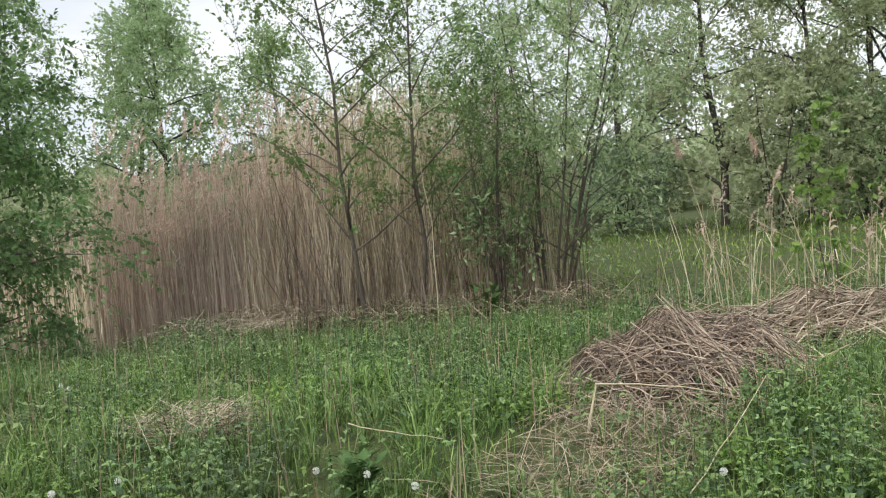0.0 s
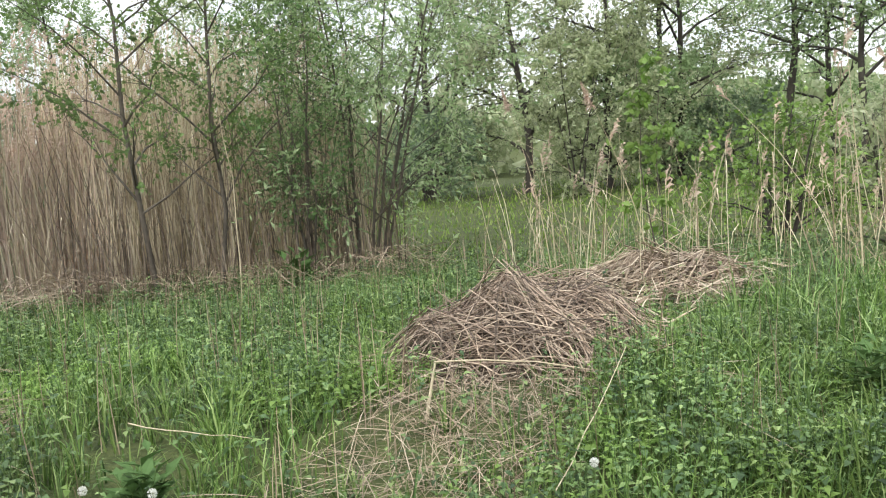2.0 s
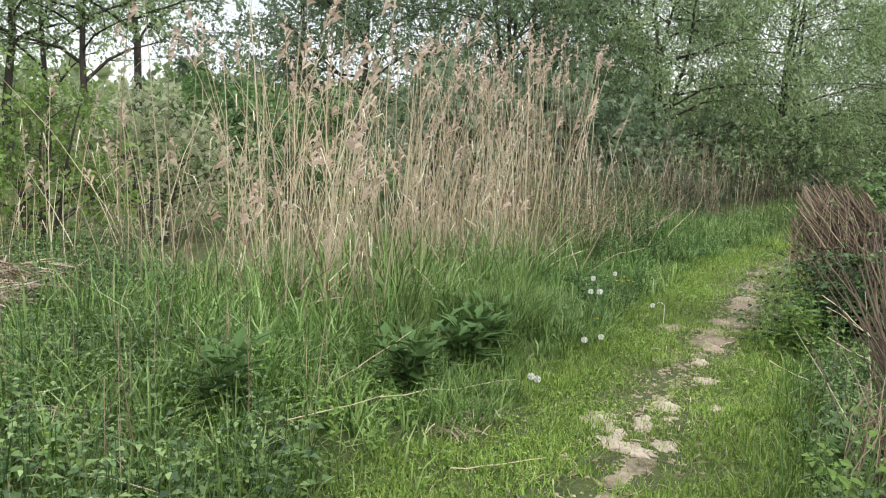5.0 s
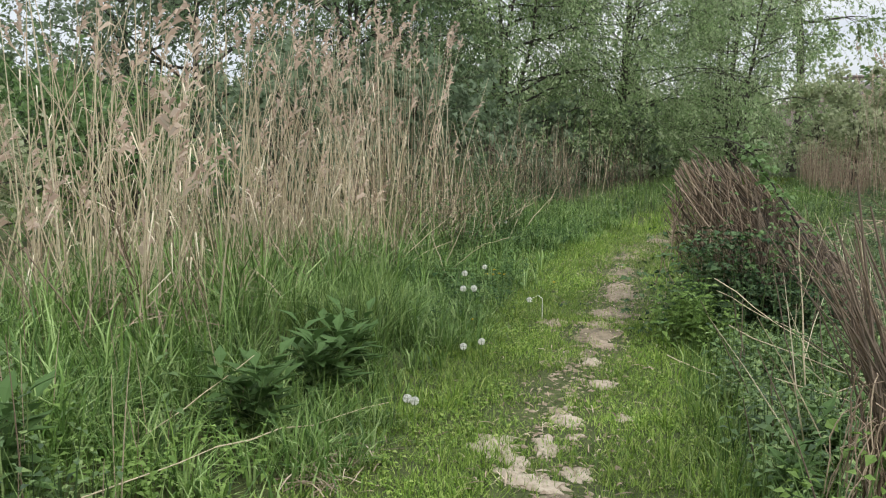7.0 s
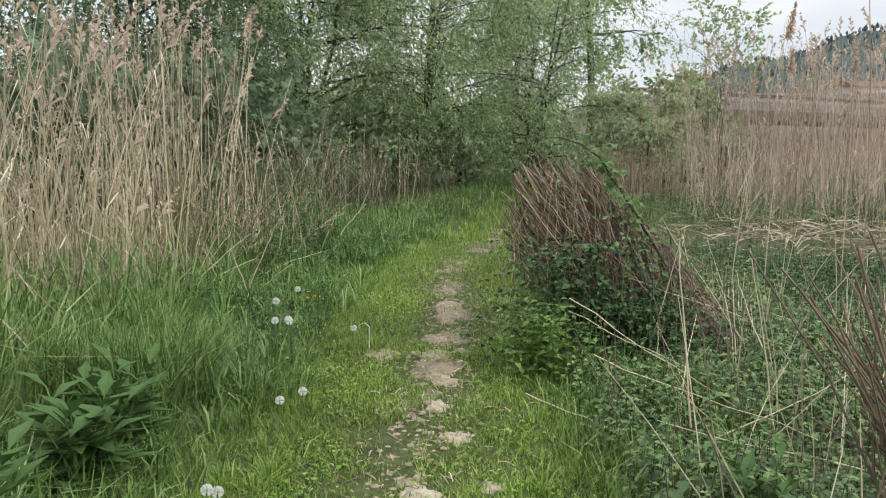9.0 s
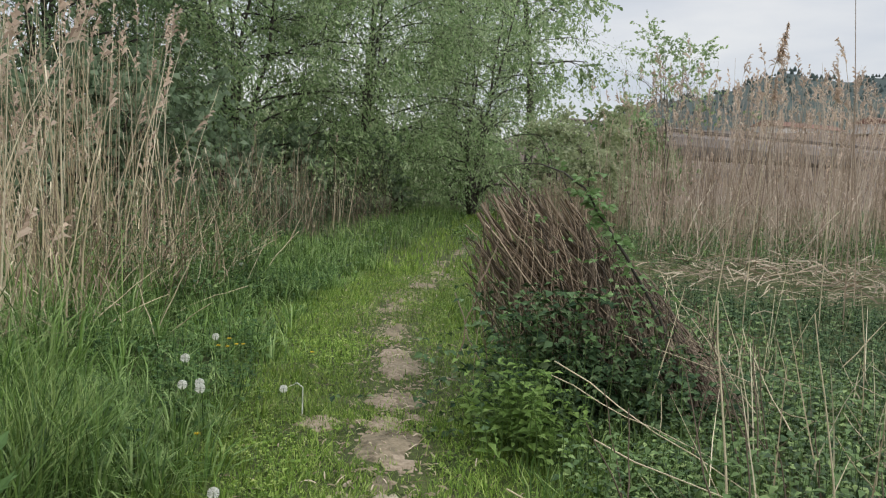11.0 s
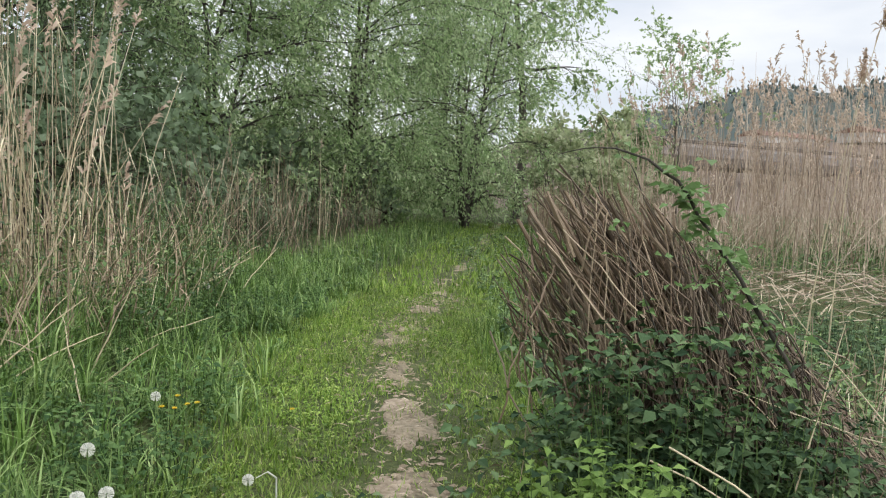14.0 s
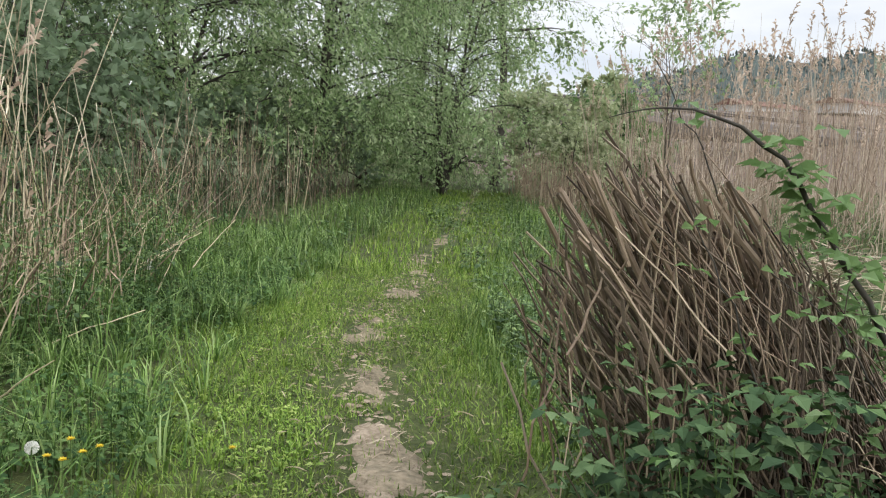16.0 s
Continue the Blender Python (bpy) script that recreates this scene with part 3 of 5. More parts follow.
far_tree(21.6, 24, 13, 3.8, 15000, M_WILLOW, "open tree with dark bare limbs and pale leaves", 41, 0.3)
far_tree(19.5, 24.5, 11, 3.4, 8000, M_WILLOW, "open tree with dark bare limbs and pale leaves", 46, 0.25)
far_tree(25.0, 20, 11, 3.6, 16000, M_DARK_HAZE, "dark green tree behind the reeds", 42, 0.06)
far_tree(22.0, 15.5, 9.5, 3.4, 22000, M_DARK_HAZE, "dark green tree behind the reeds", 43, 0.06)
far_tree(-23, 34, 11, 3.8, 9000, M_BUSH, "full green tree beyond the pond", 44)
far_tree(25.0, 33, 13, 4.4, 18000, M_WILLOW, "pale willow far behind the reeds", 47, 0.1)
far_tree(18.0, 35, 13, 4.4, 18000, M_WILLOW, "pale willow far behind the reeds", 48, 0.1)
far_tree(28.5, 13, 11, 3.8, 12000, M_DARK_HAZE, "dark green tree behind the willows", 45, 0.06)


def thicket(x, y, h, r, lf, mt, lab, seed, leaf=0.14, name="shrub"):
    tree(name, lab, x, y, h, r, seed, stems=5, crown_from=0.03, limbs=6, subs=2, leaves=int(lf * 0.45), leaf=leaf * 1.2, slim=0.6, foliage_mat=mt, bark=M_BARK_DARK, droop=0.25, rise=0.55, fan=0.3, twig=0.5, thick=0.05, category="shrub", group="shrubs")


for i in range(11):
    x = -22 + i * 4.0
    thicket(x, 27.5 + 2.2 * math.sin(i * 2.1), 4.2 + 1.2 * math.sin(i * 1.7), 2.4, 11000, (M_POPLAR_HAZE, M_DARK_HAZE, M_OLIVE_HAZE)[i % 3], "dense shrub in the far hedge", 90 + i, 0.13)
thicket(21.5, 20.5, 4.0, 2.4, 8000, M_DARK_HAZE, "dark shrub behind the reeds", 110, 0.18)
thicket(17.5, 17.5, 3.2, 2.2, 8000, M_BUSH, "green shrub behind the reeds", 111, 0.16)
thicket(6.2, 10.0, 1.9, 1.1, 8000, M_FRESH, "bright green elder shrub behind the reeds", 112, 0.06)
thicket(8.4, 10.6, 2.1, 1.4, 9000, M_OLIVE_HAZE, "green bramble thicket behind the reeds", 113, 0.08)
thicket(11.0, 10.0, 2.3, 1.4, 9000, M_BUSH, "green bramble thicket behind the reeds", 114, 0.085)
thicket(13.8, 9.4, 2.8, 1.5, 7000, M_DARK_HAZE, "dark shrub behind the reeds", 115, 0.13)
thicket(16.4, 7.8, 3.4, 1.7, 9000, M_DARK_HAZE, "dark brushwood under the willows", 116, 0.13)
thicket(31.5, -3.2, 3.8, 1.8, 8000, M_OLIVE_HAZE, "light green shrub beside the reed bed", 117, 0.16)
thicket(28.5, -2.2, 2.4, 1.3, 5000, M_OLIVE_HAZE, "light green shrub beside the reed bed", 118, 0.14)
thicket(34.5, -5.5, 3.6, 2.0, 6000, M_BUSH, "green shrub beyond the reed bed", 119, 0.2)
thicket(26.0, 4.8, 2.4, 1.4, 6000, M_DARK_HAZE, "dark brushwood under the willows", 121, 0.14)
thicket(22.5, 6.2, 2.2, 1.3, 6000, M_DARK_HAZE, "dark brushwood under the willows", 122, 0.14)
thicket(29.0, 3.4, 2.6, 1.4, 6000, M_WILLOW, "grey-green brushwood beside the far path", 123, 0.14)
thicket(19.5, 7.0, 2.0, 1.2, 5000, M_DARK_HAZE, "dark brushwood under the willows", 124, 0.14)
thicket(35.0, 1.2, 4.0, 2.0, 8000, M_WILLOW, "grey-green shrub closing the far end of the path", 125, 0.16)
thicket(34.0, -2.4, 4.2, 1.8, 7000, M_OLIVE_HAZE, "light green shrub beyond the reed bed", 126, 0.16)
thicket(37.5, -6.0, 4.4, 2.2, 6000, M_BUSH, "green shrub beyond the reed bed", 127, 0.2)


def willow(x, y, h, r, lf, seed, mt=None):
    tree("willow", "large grey-green willow with hanging branches over the path", x, y, h, r, seed, stems=5, crown_from=0.08, limbs=14, subs=6, leaves=int(lf * 1.05), leaf=0.125, slim=0.36, foliage_mat=mt or M_WILLOW, bark=M_BARK_DARK, droop=0.5, rise=0.6, fan=0.17, twig=0.8, thick=0.11, group="willows over the path")


# this willow takes the leaf copy with shade painted into its tones
willow(18.6, 9.4, 9.5, 3.4, 36000, 60, M_WILLOW_SHADE)
willow(22.4, 7.0, 9.5, 3.6, 46000, 61)
willow(26.6, 4.6, 9.5, 3.6, 42000, 62)
willow(29.7, 1.1, 8.5, 2.6, 20000, 63)
tree("tall_tree", "tall thin tree with a dark trunk and sparse pale leaves", 37.5, -1.6, 16, 3.4, 70, crown_from=0.3, limbs=22, subs=6, leaves=9000, leaf=0.2, slim=0.6, foliage_mat=M_WILLOW, bark=M_BARK_DARK, droop=0.45, rise=0.5, twig=0.9, thick=0.2, group="tall trees")
tree("tall_tree", "tall thin tree with a dark trunk and sparse pale leaves", 38.5, 1.2, 16, 3.4, 71, crown_from=0.3, limbs=22, subs=6, leaves=9000, leaf=0.2, slim=0.6, foliage_mat=M_WILLOW, bark=M_BARK_DARK, droop=0.45, rise=0.5, twig=0.9, thick=0.18, group="tall trees")
tree("young_birch", "sparse young tree with thin twigs against the sky", 22.7, -3.0, 5.2, 1.3, 72, stems=3, crown_from=0.4, limbs=9, subs=4, leaves=1500, leaf=0.1, slim=0.6, foliage_mat=M_WILLOW, droop=0.1, fan=0.1, rise=1.0, thick=0.035, near=True)
tree("maple_sapling", "young maple shoot with bright yellow-green leaves", 4.0, 8.7, 2.6, 0.4, 73, stems=2, crown_from=0.15, limbs=9, subs=3, leaves=420, leaf=0.085, slim=0.7, foliage_mat=M_FRESH, thick=0.015, droop=0.35, fan=0.05, rise=0.5, twig=0.16, full=True, near=True)


# far woods that close the view
def woods(name, n, r0, r1, a0, a1, top, size, material, label):
    a = np.radians(RNG.uniform(a0, a1, n))
    r = RNG.uniform(r0, r1, n)
    hh = top * (0.55 + 0.6 * cells(a * 60, r * 0.1, 2.0, 44))
    z = hh * RNG.uniform(0, 1, n) ** 0.8
    p = np.stack([-np.sin(a) * r, np.cos(a) * r, z], 1)
    d = RNG.normal(0, 1, (n, 3))
    sz = size * RNG.uniform(0.5, 1.4, n)
    return stuff(name, leaf_set(p, d, RNG.normal(0, 1, (n, 3)), sz, sz * 0.7, 0.2, False), material, label, "woods")


woods("far_woods", 20000, 46, 62, -92, 60, 5.0, 0.9, M_OLIVE_HAZE, "hazy green woodland edge in the distance")
woods("far_woods", 6000, 48, 64, -200, -130, 6.0, 1.0, M_DARK_HAZE, "dark woodland edge in the distance")
woods("far_woods", 5000, 48, 64, 60, 170, 6.0, 1.0, M_DARK_HAZE, "dark woodland edge in the distance")


# wooded hill, sloping field, railway and low buildings
def sector(name, a0, a1, radii, height, material, label, category, n=60):
    a = np.radians(np.linspace(a0, a1, n))
    rr = np.array(radii, float)
    A, R_ = np.meshgrid(a, rr)
    H = height(A, R_)
    v = np.stack([-np.sin(A) * R_, np.cos(A) * R_, H], -1).reshape(-1, 3)
    i = (np.arange(len(rr) - 1)[:, None] * n + np.arange(n - 1)[None]).reshape(-1, 1)
    f = np.concatenate([i + np.array([[0, 1, n + 1]]), i + np.array([[0, n + 1, n]])])
    return tagged(new(name, mesh_of(name, v, f, material, True)), label, category, kind="structure")


def ridge(A):
    d = -np.degrees(A)
    return 26 + 28 * step(d, 97, 106) + 26 * step(d, 104, 114) + 3 * np.sin(d * 0.9) + 1.5 * np.sin(d * 3.1)


def slope(A, R_):
    low = np.interp(R_, [45, 60, 95, 150, 330], [0.1, 0.6, 4.6, 9.8, 16])
    edge = step(-np.degrees(A), 88, 99)
    return low * edge - 0.2 * (1 - edge) + (ridge(A) - 16) * step(R_, 330, 690) * edge


sector("field_slope", -86, -160, (45, 60, 75, 95, 120, 150, 240, 330), slope, plain("winter_field", (0.085, 0.066, 0.05), (0.15, 0.11, 0.085), 1.0, 0.2, 0), "brown fallow field rising beyond the reeds", "field")
sector("hill", -86, -175, (328, 420, 520, 600, 690, 760), slope, M_HILL, "long wooded hill on the horizon", "hill", 120)
sector("hill_meadow", -121, -130, (520, 600), lambda A, R_: slope(A, R_) + 1.0, M_HILL_GRASS, "light green meadow near the hill's crest", "meadow", 30)
n = 2000
ca, cr = np.radians(-RNG.uniform(90, 150, n)), RNG.uniform(360, 700, n)
keep = ~((np.degrees(-ca) > 121.5) & (np.degrees(-ca) < 129.5) & (cr > 515) & (cr < 605))
ca, cr = ca[keep], cr[keep]
cz = slope(ca, cr)
cp = np.stack([-np.sin(ca) * cr, np.cos(ca) * cr, cz - 1], 1)
ch = RNG.uniform(1.6, 3.8, len(cp))
crown_axis = np.stack([cp, cp + np.stack([ch * 0, ch * 0, ch * 0.45], 1), cp + np.stack([ch * 0, ch * 0, ch], 1)], 1)
stuff("hill_trees", tubes(crown_axis, np.stack([ch * 0.4, ch * 0.34, ch * 0.05], 1), 5), M_HILL, "dark conifers covering the hill", "woods")


def block(name, x, y, z, lx, ly, h, turn, label):
    """A low building: walls and a shallow gable roof of its own."""
    ob = thing(name, x, y, z, label, "building", "low buildings")
    ob.rotation_euler = (0, 0, radians(turn))
    a, b = lx / 2, ly / 2
    v = [(-a, -b, 0), (a, -b, 0), (a, b, 0), (-a, b, 0), (-a, -b, h), (a, -b, h), (a, b, h), (-a, b, h)]
    f = [(0, 1, 5), (0, 5, 4), (1, 2, 6), (1, 6, 5), (2, 3, 7), (2, 7, 6), (3, 0, 4), (3, 4, 7)]
    part("wall", (np.array(v, float), np.array(f)), M_PALE, ob)
    o = 0.4
    v = [(-a - o, -b - o, h), (a + o, -b - o, h), (a + o, b + o, h), (-a - o, b + o, h), (-a - o, 0, h + 1.0), (a + o, 0, h + 1.0)]
    f = [(0, 1, 5), (0, 5, 4), (2, 3, 4), (2, 4, 5), (3, 0, 4), (1, 2, 5), (0, 2, 1), (0, 3, 2)]
    part("roof", (np.array(v, float), np.array(f)), M_ROOF, ob)


block("low_building", 131, -75, 9.2, 26, 6, 1.4, -58, "long low pale shed on the far slope")
block("low_building", 121, -92, 9.2, 9, 6, 2.0, -55, "small pale building on the far slope")
block("low_building", 138, -60, 9.2, 16, 5, 1.1, -64, "long low pale shed on the far slope")

railway = thing("railway_track", 80, -44, 4.3, "distant railway track on a low bank", "railway")
railway.rotation_euler = (0, 0, radians(-57.5))
for dy in (-0.75, 0.75):
    bar = np.array([[[-45, dy, 0.55], [0, dy, 0.55], [45, dy, 0.55]]], float)
    part("rail", tubes(bar, np.full((1, 3), 0.09), 4), M_STEEL, railway)
part("ballast", tubes(np.array([[[-45, 0, -0.6], [0, 0, -0.6], [45, 0, -0.6]]], float), np.full((1, 3), 0.9), 8), M_STEEL, railway, "grey gravel ballast")

# ---- reed beds ----
reeds("reed_bed", sown(700, -12, -6.0, 17.0, 20.0), (1.7, 2.3), M_REED_PALE, "low far reeds at the back of the pond", plume=0.5, wind=(0.03, 0), thick=0.008, plume_size=1.2)
reeds("reed_bed", sown(240, -2.6, 2.1, 12.3, 13.3), (0.9, 2.8), M_BRUSH, "thin dark shoots crowding at the foot of the saplings", plume=0.0, wild=0.16, thick=0.007, bow=0.2, leaf_n=1)
reeds("reed_bed", sown(850, -6.2, -2.0, 13.9, 16.0), (1.9, 3.05), M_REED_POND, "dense tan dry reeds with pinkish plumes in the pond", plume=0.7, wind=(0.03, 0), thick=0.0075, plume_size=1.6, wild=0.07)
reeds("reed_bed", sown(90, -6.2, -2.4, 14.5, 17.0), (3.0, 4.2), M_REED, "tall reeds with large pink plumes above the reed bed", plume=0.9, wind=(0.05, 0), thick=0.006, plume_size=2.0, wild=0.06)
reeds("reed_bed", sown(1600, -3.4, 1.9, 13.2, 17.5, lambda x, y: 0.3 + 0.7 * step(cells(x, y, 0.5, 71), 0.2, 0.6)), (1.2, 3.7), M_REED_PALE, "tall dry brown reeds behind the saplings", plume=0.12, thick=0.007, bow=0.2, wild=0.13)
reeds("reed_bed", sown(1000, -3.2, 1.6, 15.0, 17.5), (3.4, 4.1), M_REED_PALE, "tallest tan reeds behind the saplings", plume=0.4, thick=0.007, bow=0.1)
reeds("reed_bed", sown(560, 4.7, 12.2, 5.2, 7.5, lambda x, y: np.where(y > 5.5 + 0.3 * np.sin(x * 2) + 0.3 * step(x, 8, 11), 0.06 + 0.94 * step(cells(x, y, 0.75, 17), 0.42, 0.58), 0.03)), (0.6, 2.3), M_REED_PALE, "tall pale dry reeds standing beside the footpath", singles=290, plume=0.45, wild=0.15, thick=0.0054, bow=0.32, plume_size=1.6, leaf_n=2)
reeds("reed_bed", sown(64, 5.2, 11.8, 5.5, 7.2), (1.9, 2.6), M_REED_PALE, "tallest reeds with drooping plumes beside the footpath", plume=0.8, wild=0.1, thick=0.0056, bow=0.3, plume_size=1.7, leaf_n=3)
reeds("reed_bed", sown(70, 9.8, 12.3, 5.5, 6.8), (2.1, 2.8), M_REED_PALE, "tall reeds at the end of the bed beside the path", plume=0.5, wild=0.08, thick=0.0052, bow=0.14, plume_size=1.4)
reeds("reed_bed", sown(300, 4.6, 12.4, 5.2, 7.6), (0.3, 1.1), M_REED_DARK, "broken and bent dry reeds at the foot of the bed", plume=0.0, wild=0.35, thick=0.0045, bow=0.5)
reeds("reed_bed", sown(110, 2.4, 6.4, 7.6, 10.8), (0.8, 1.65), M_REED_PALE, "sparse bleached reeds with pale plumes by the meadow", plume=0.5, wild=0.28, thick=0.0045, bow=0.25, plume_size=1.3)
def brush_edge(x, y):
    return (y > 5.3 - 0.16 * np.maximum(x - 13, 0)) * 1.0


reeds("reed_bed", sown(620, 11.5, 26.0, 3.4, 7.4, brush_edge), (0.5, 1.5), M_BRUSH, "dark tangled brushwood and dead stems under the willows", plume=0.0, wild=0.45, thick=0.006, bow=0.4)
reeds("reed_bed", sown(300, 11.0, 24.0, 3.8, 6.6, lambda x, y: brush_edge(x, y) * step(cells(x, y, 0.9, 37), 0.3, 0.6)), (0.6, 1.8), M_REED_DARK, "loose weathered reed stems at the edge of the path", plume=0.04, wild=0.25, thick=0.0055, bow=0.3)
reeds("reed_bed", sown(95, 11.5, 22.0, 4.2, 6.2, brush_edge), (0.9, 1.9), M_REED_PALE, "single bleached stalks standing in the brushwood", plume=0.15, wild=0.18, thick=0.0065, bow=0.2, leaf_n=1)
reeds("reed_bed", sown(110, 9.2, 13.5, 4.9, 6.0), (0.4, 1.2), M_REED_DARK, "broken pale reeds leaning towards the path", plume=0.0, wild=0.4, thick=0.0052, bow=0.4)
nettles("bramble_growth", sown(800, 9.8, 15.5, 4.7, 6.2, lambda x, y: step(cells(x, y, 0.8, 39), 0.3, 0.6)), (0.35, 1.05), 0.07, M_NETTLE, "grey-green brambles before the dead stems", 5)
nettles("bramble_growth", sown(2200, 10.5, 25.0, 3.6, 7.0, lambda x, y: brush_edge(x, y) * step(cells(x, y, 1.1, 38), 0.25, 0.6)), (0.3, 1.0), 0.075, M_BRAMBLE, "brambles growing through dead stems", 4)
reeds("reed_bed", sown(2300, 17.8, 27, -18, -2.2, lambda x, y: (x > 18.8 + 0.6 * np.sin(y * 1.7)) * (0.4 + 0.6 * cells(x, y, 0.8, 23))), (1.4, 3.6), M_REED, "wide bed of dry pinkish tan reeds beside the field", plume=0.35, bow=0.24, wild=0.17, thick=0.0075, plume_size=1.7)
reeds("reed_bed", sown(820, 18.5, 26, -18, -2.0), (2.6, 4.0), M_REED, "scattered taller reeds with loose plumes above the bed", plume=0.85, bow=0.2, wild=0.12, thick=0.006, plume_size=2.1)
reeds("reed_bed", sown(420, 23, 31, -2.4, -0.5, lambda x, y: step(-off(x, y), 0.9, 1.3)), (0.6, 1.5), M_REED_DARK, "dry reeds beside the far footpath", plume=0.1, wild=0.15, thick=0.007)
reeds("reed_bed", sown(160, 16.0, 19.5, -5.0, -1.0), (1.0, 2.0), M_REED, "bent arching reeds at the edge of the reed bed", plume=0.1, wild=0.45, thick=0.006, bow=0.6)
reeds("reed_bed", sown(40, 10.5, 17.0, -7.0, -0.8), (2.6, 3.4), M_REED, "single tall reeds with plumes against the sky", plume=0.9, wild=0.06, thick=0.006, plume_size=1.8)


def single_reed(x, y, h, lean_x, lean_y, size, label, material=None):
    z = float(land(x, y)) - 0.03
    ob = thing("tall_reed", x, y, z, label, "reed", "single tall reeds")
    s = np.linspace(0, 1, 8)
    p = np.stack([lean_x * s ** 1.6, lean_y * s ** 1.6, h * s], 1)[None]
    part("stem", tubes(p, (0.0055 * (1 - 0.7 * s))[None], 5), material or M_REED_PALE, ob)
    m = 280
    u = RNG.uniform(0, 1, m)
    top, ax = p[0, -1], unit(p[0, -1] - p[0, -2])
    droop_to = np.array([lean_x, lean_y, 0]) + 1e-3
    q0 = top[None] + ax[None] * (size * (u - 0.35))[:, None]
    hd = unit(unit(droop_to)[None] * 0.6 + 0.7 * RNG.normal(0, 1, (m, 3)) + ax[None] * 0.6)
    L = size * RNG.uniform(0.14, 0.3, m) * (1.2 - u)
    q1 = q0 + hd * (L * 0.55)[:, None]
    q2 = q0 + hd * L[:, None] - np.array([[0, 0, 0.4]]) * L[:, None]
    tagged(part("plume", ribbons(np.stack([q0, q1, q2], 1), unit(np.cross(hd, RNG.normal(0, 1, (m, 3)))), np.full((m, 1), 0.01) * np.array([[0.4, 1, 0.1]])), M_PLUME, ob, "feathery reddish brown plume"), kind="stuff")


single_reed(9.66, 0.62, 2.45, -0.08, -0.36, 0.32, "tall reed with a drooping reddish plume")
single_reed(10.3, 0.1, 2.2, 0.05, -0.15, 0.25, "tall reed with a tan plume")
single_reed(10.9, -0.9, 2.3, 0.1, -0.05, 0.28, "tall reed with a tan plume")
single_reed(2.9, 9.0, 1.9, -0.3, 0.2, 0.25, "leaning reed with a tan plume")
single_reed(3.6, 8.2, 1.85, -0.5, 0.1, 0.25, "leaning reed with a tan plume")
single_reed(4.6, 6.6, 2.7, -0.1, 0.1, 0.25, "tall reed with a tan plume")
single_reed(5.2, 5.6, 2.6, 0.1, -0.1, 0.22, "tall reed with a tan plume")


# ---- ground plants ----
def litter_at(x, y):
    """Where dead straw covers the ground."""
    a = 1 - step(np.hypot((x - 1.05 - 0.55 * (y - 5.4)) / 0.85, (y - 5.4) / 1.05), 0.6, 1.1)
    b = 1 - step(np.hypot((x + 2.0) / 0.55, (y - 6.25) / 0.45), 0.6, 1.1)
    c = 1 - step(np.hypot((x - 3.5) / 1.3, (y - 7.9) / 1.0), 0.6, 1.1)
    d = 1 - step(np.hypot((x - 1.8) / 1.25, (y - 6.7) / 1.0), 0.6, 1.1)
    e = 1 - step(np.hypot((x - 4.3) / 0.45, (y - 4.05) / 0.2), 0.5, 1.1)
    f = 1 - step(np.hypot((x - 14.0) / 2.6, (y + 2.7) / 3.0), 0.6, 1.1)
    return np.clip(a + b + c + d + e + f, 0, 1)


def straw(name, n, x0, x1, y0, y1, length, label, keep=None, lift=0.05, material=None, wide=0.005, toward=None, spread=1.6):
    """Dead stems and leaves lying on one another."""
    at = sown(n, x0, x1, y0, y1, keep)
    m = len(at)
    ang = RNG.uniform(0, 6.28, m) if toward is None else RNG.normal(toward, spread, m)
    d = np.stack([np.cos(ang), np.sin(ang), np.zeros(m)], 1)
    L = RNG.uniform(length[0], length[1], m)
    s = np.array([-0.5, -0.17, 0.17, 0.5])
    p = at[:, None] + d[:, None] * L[:, None, None] * s[None, :, None]
    p[..., 2] = land(p[..., 0], p[..., 1]) + RNG.uniform(0.005, lift, m)[:, None] + (RNG.uniform(-0.2, 0.2, m) * L)[:, None] * s[None] * 2 + RNG.uniform(0, 0.015, m)[:, None] * (1 - (2 * s) ** 2)[None]
    p[..., 2] = np.maximum(p[..., 2], land(p[..., 0], p[..., 1]) + 0.004)
    w = RNG.uniform(0.5, 1.4, m)[:, None] * wide * np.array([[0.8, 1, 1, 0.5]])
    side = unit(np.cross(d, [[0, 0, 1.0]]) + RNG.normal(0, 0.4, (m, 3)))
    return stuff(name, ribbons(p, side, w), material or M_LITTER, label, "dead stems")


grass("footpath_grass", sown(112000, 2.0, 15, 1.9, 4.5, lambda x, y: (0.1 + 0.9 * step(cells(x, y, 0.42, 33), 0.3, 0.6) * step(cells(x, y, 0.12, 34), 0.1, 0.5) + 0.7 * step(np.abs(off(x, y)), 0.1, 0.34)) * (1 - step(np.abs(off(x, y)), 0.85, 1.4)) * (0.4 + 0.9 * cells(x, y, 0.22, 4))), (0.025, 0.08), 0.0085, 1.2, M_TURF, "short yellow-green trodden grass along the path", 2)
grass("near_path_turf", sown(52000, 2.6, 8.2, 2.2, 4.3, lambda x, y: (0.06 + 0.8 * step(cells(x, y, 0.42, 33), 0.3, 0.6) * step(cells(x, y, 0.12, 34), 0.1, 0.5) + 0.6 * step(np.abs(off(x, y)), 0.1, 0.34)) * (1 - step(np.abs(off(x, y)), 0.75, 1.2)) * (0.45 + 0.8 * cells(x, y, 0.18, 41))), (0.02, 0.07), 0.0075, 1.3, M_TURF, "close trodden turf on the near path", 2)
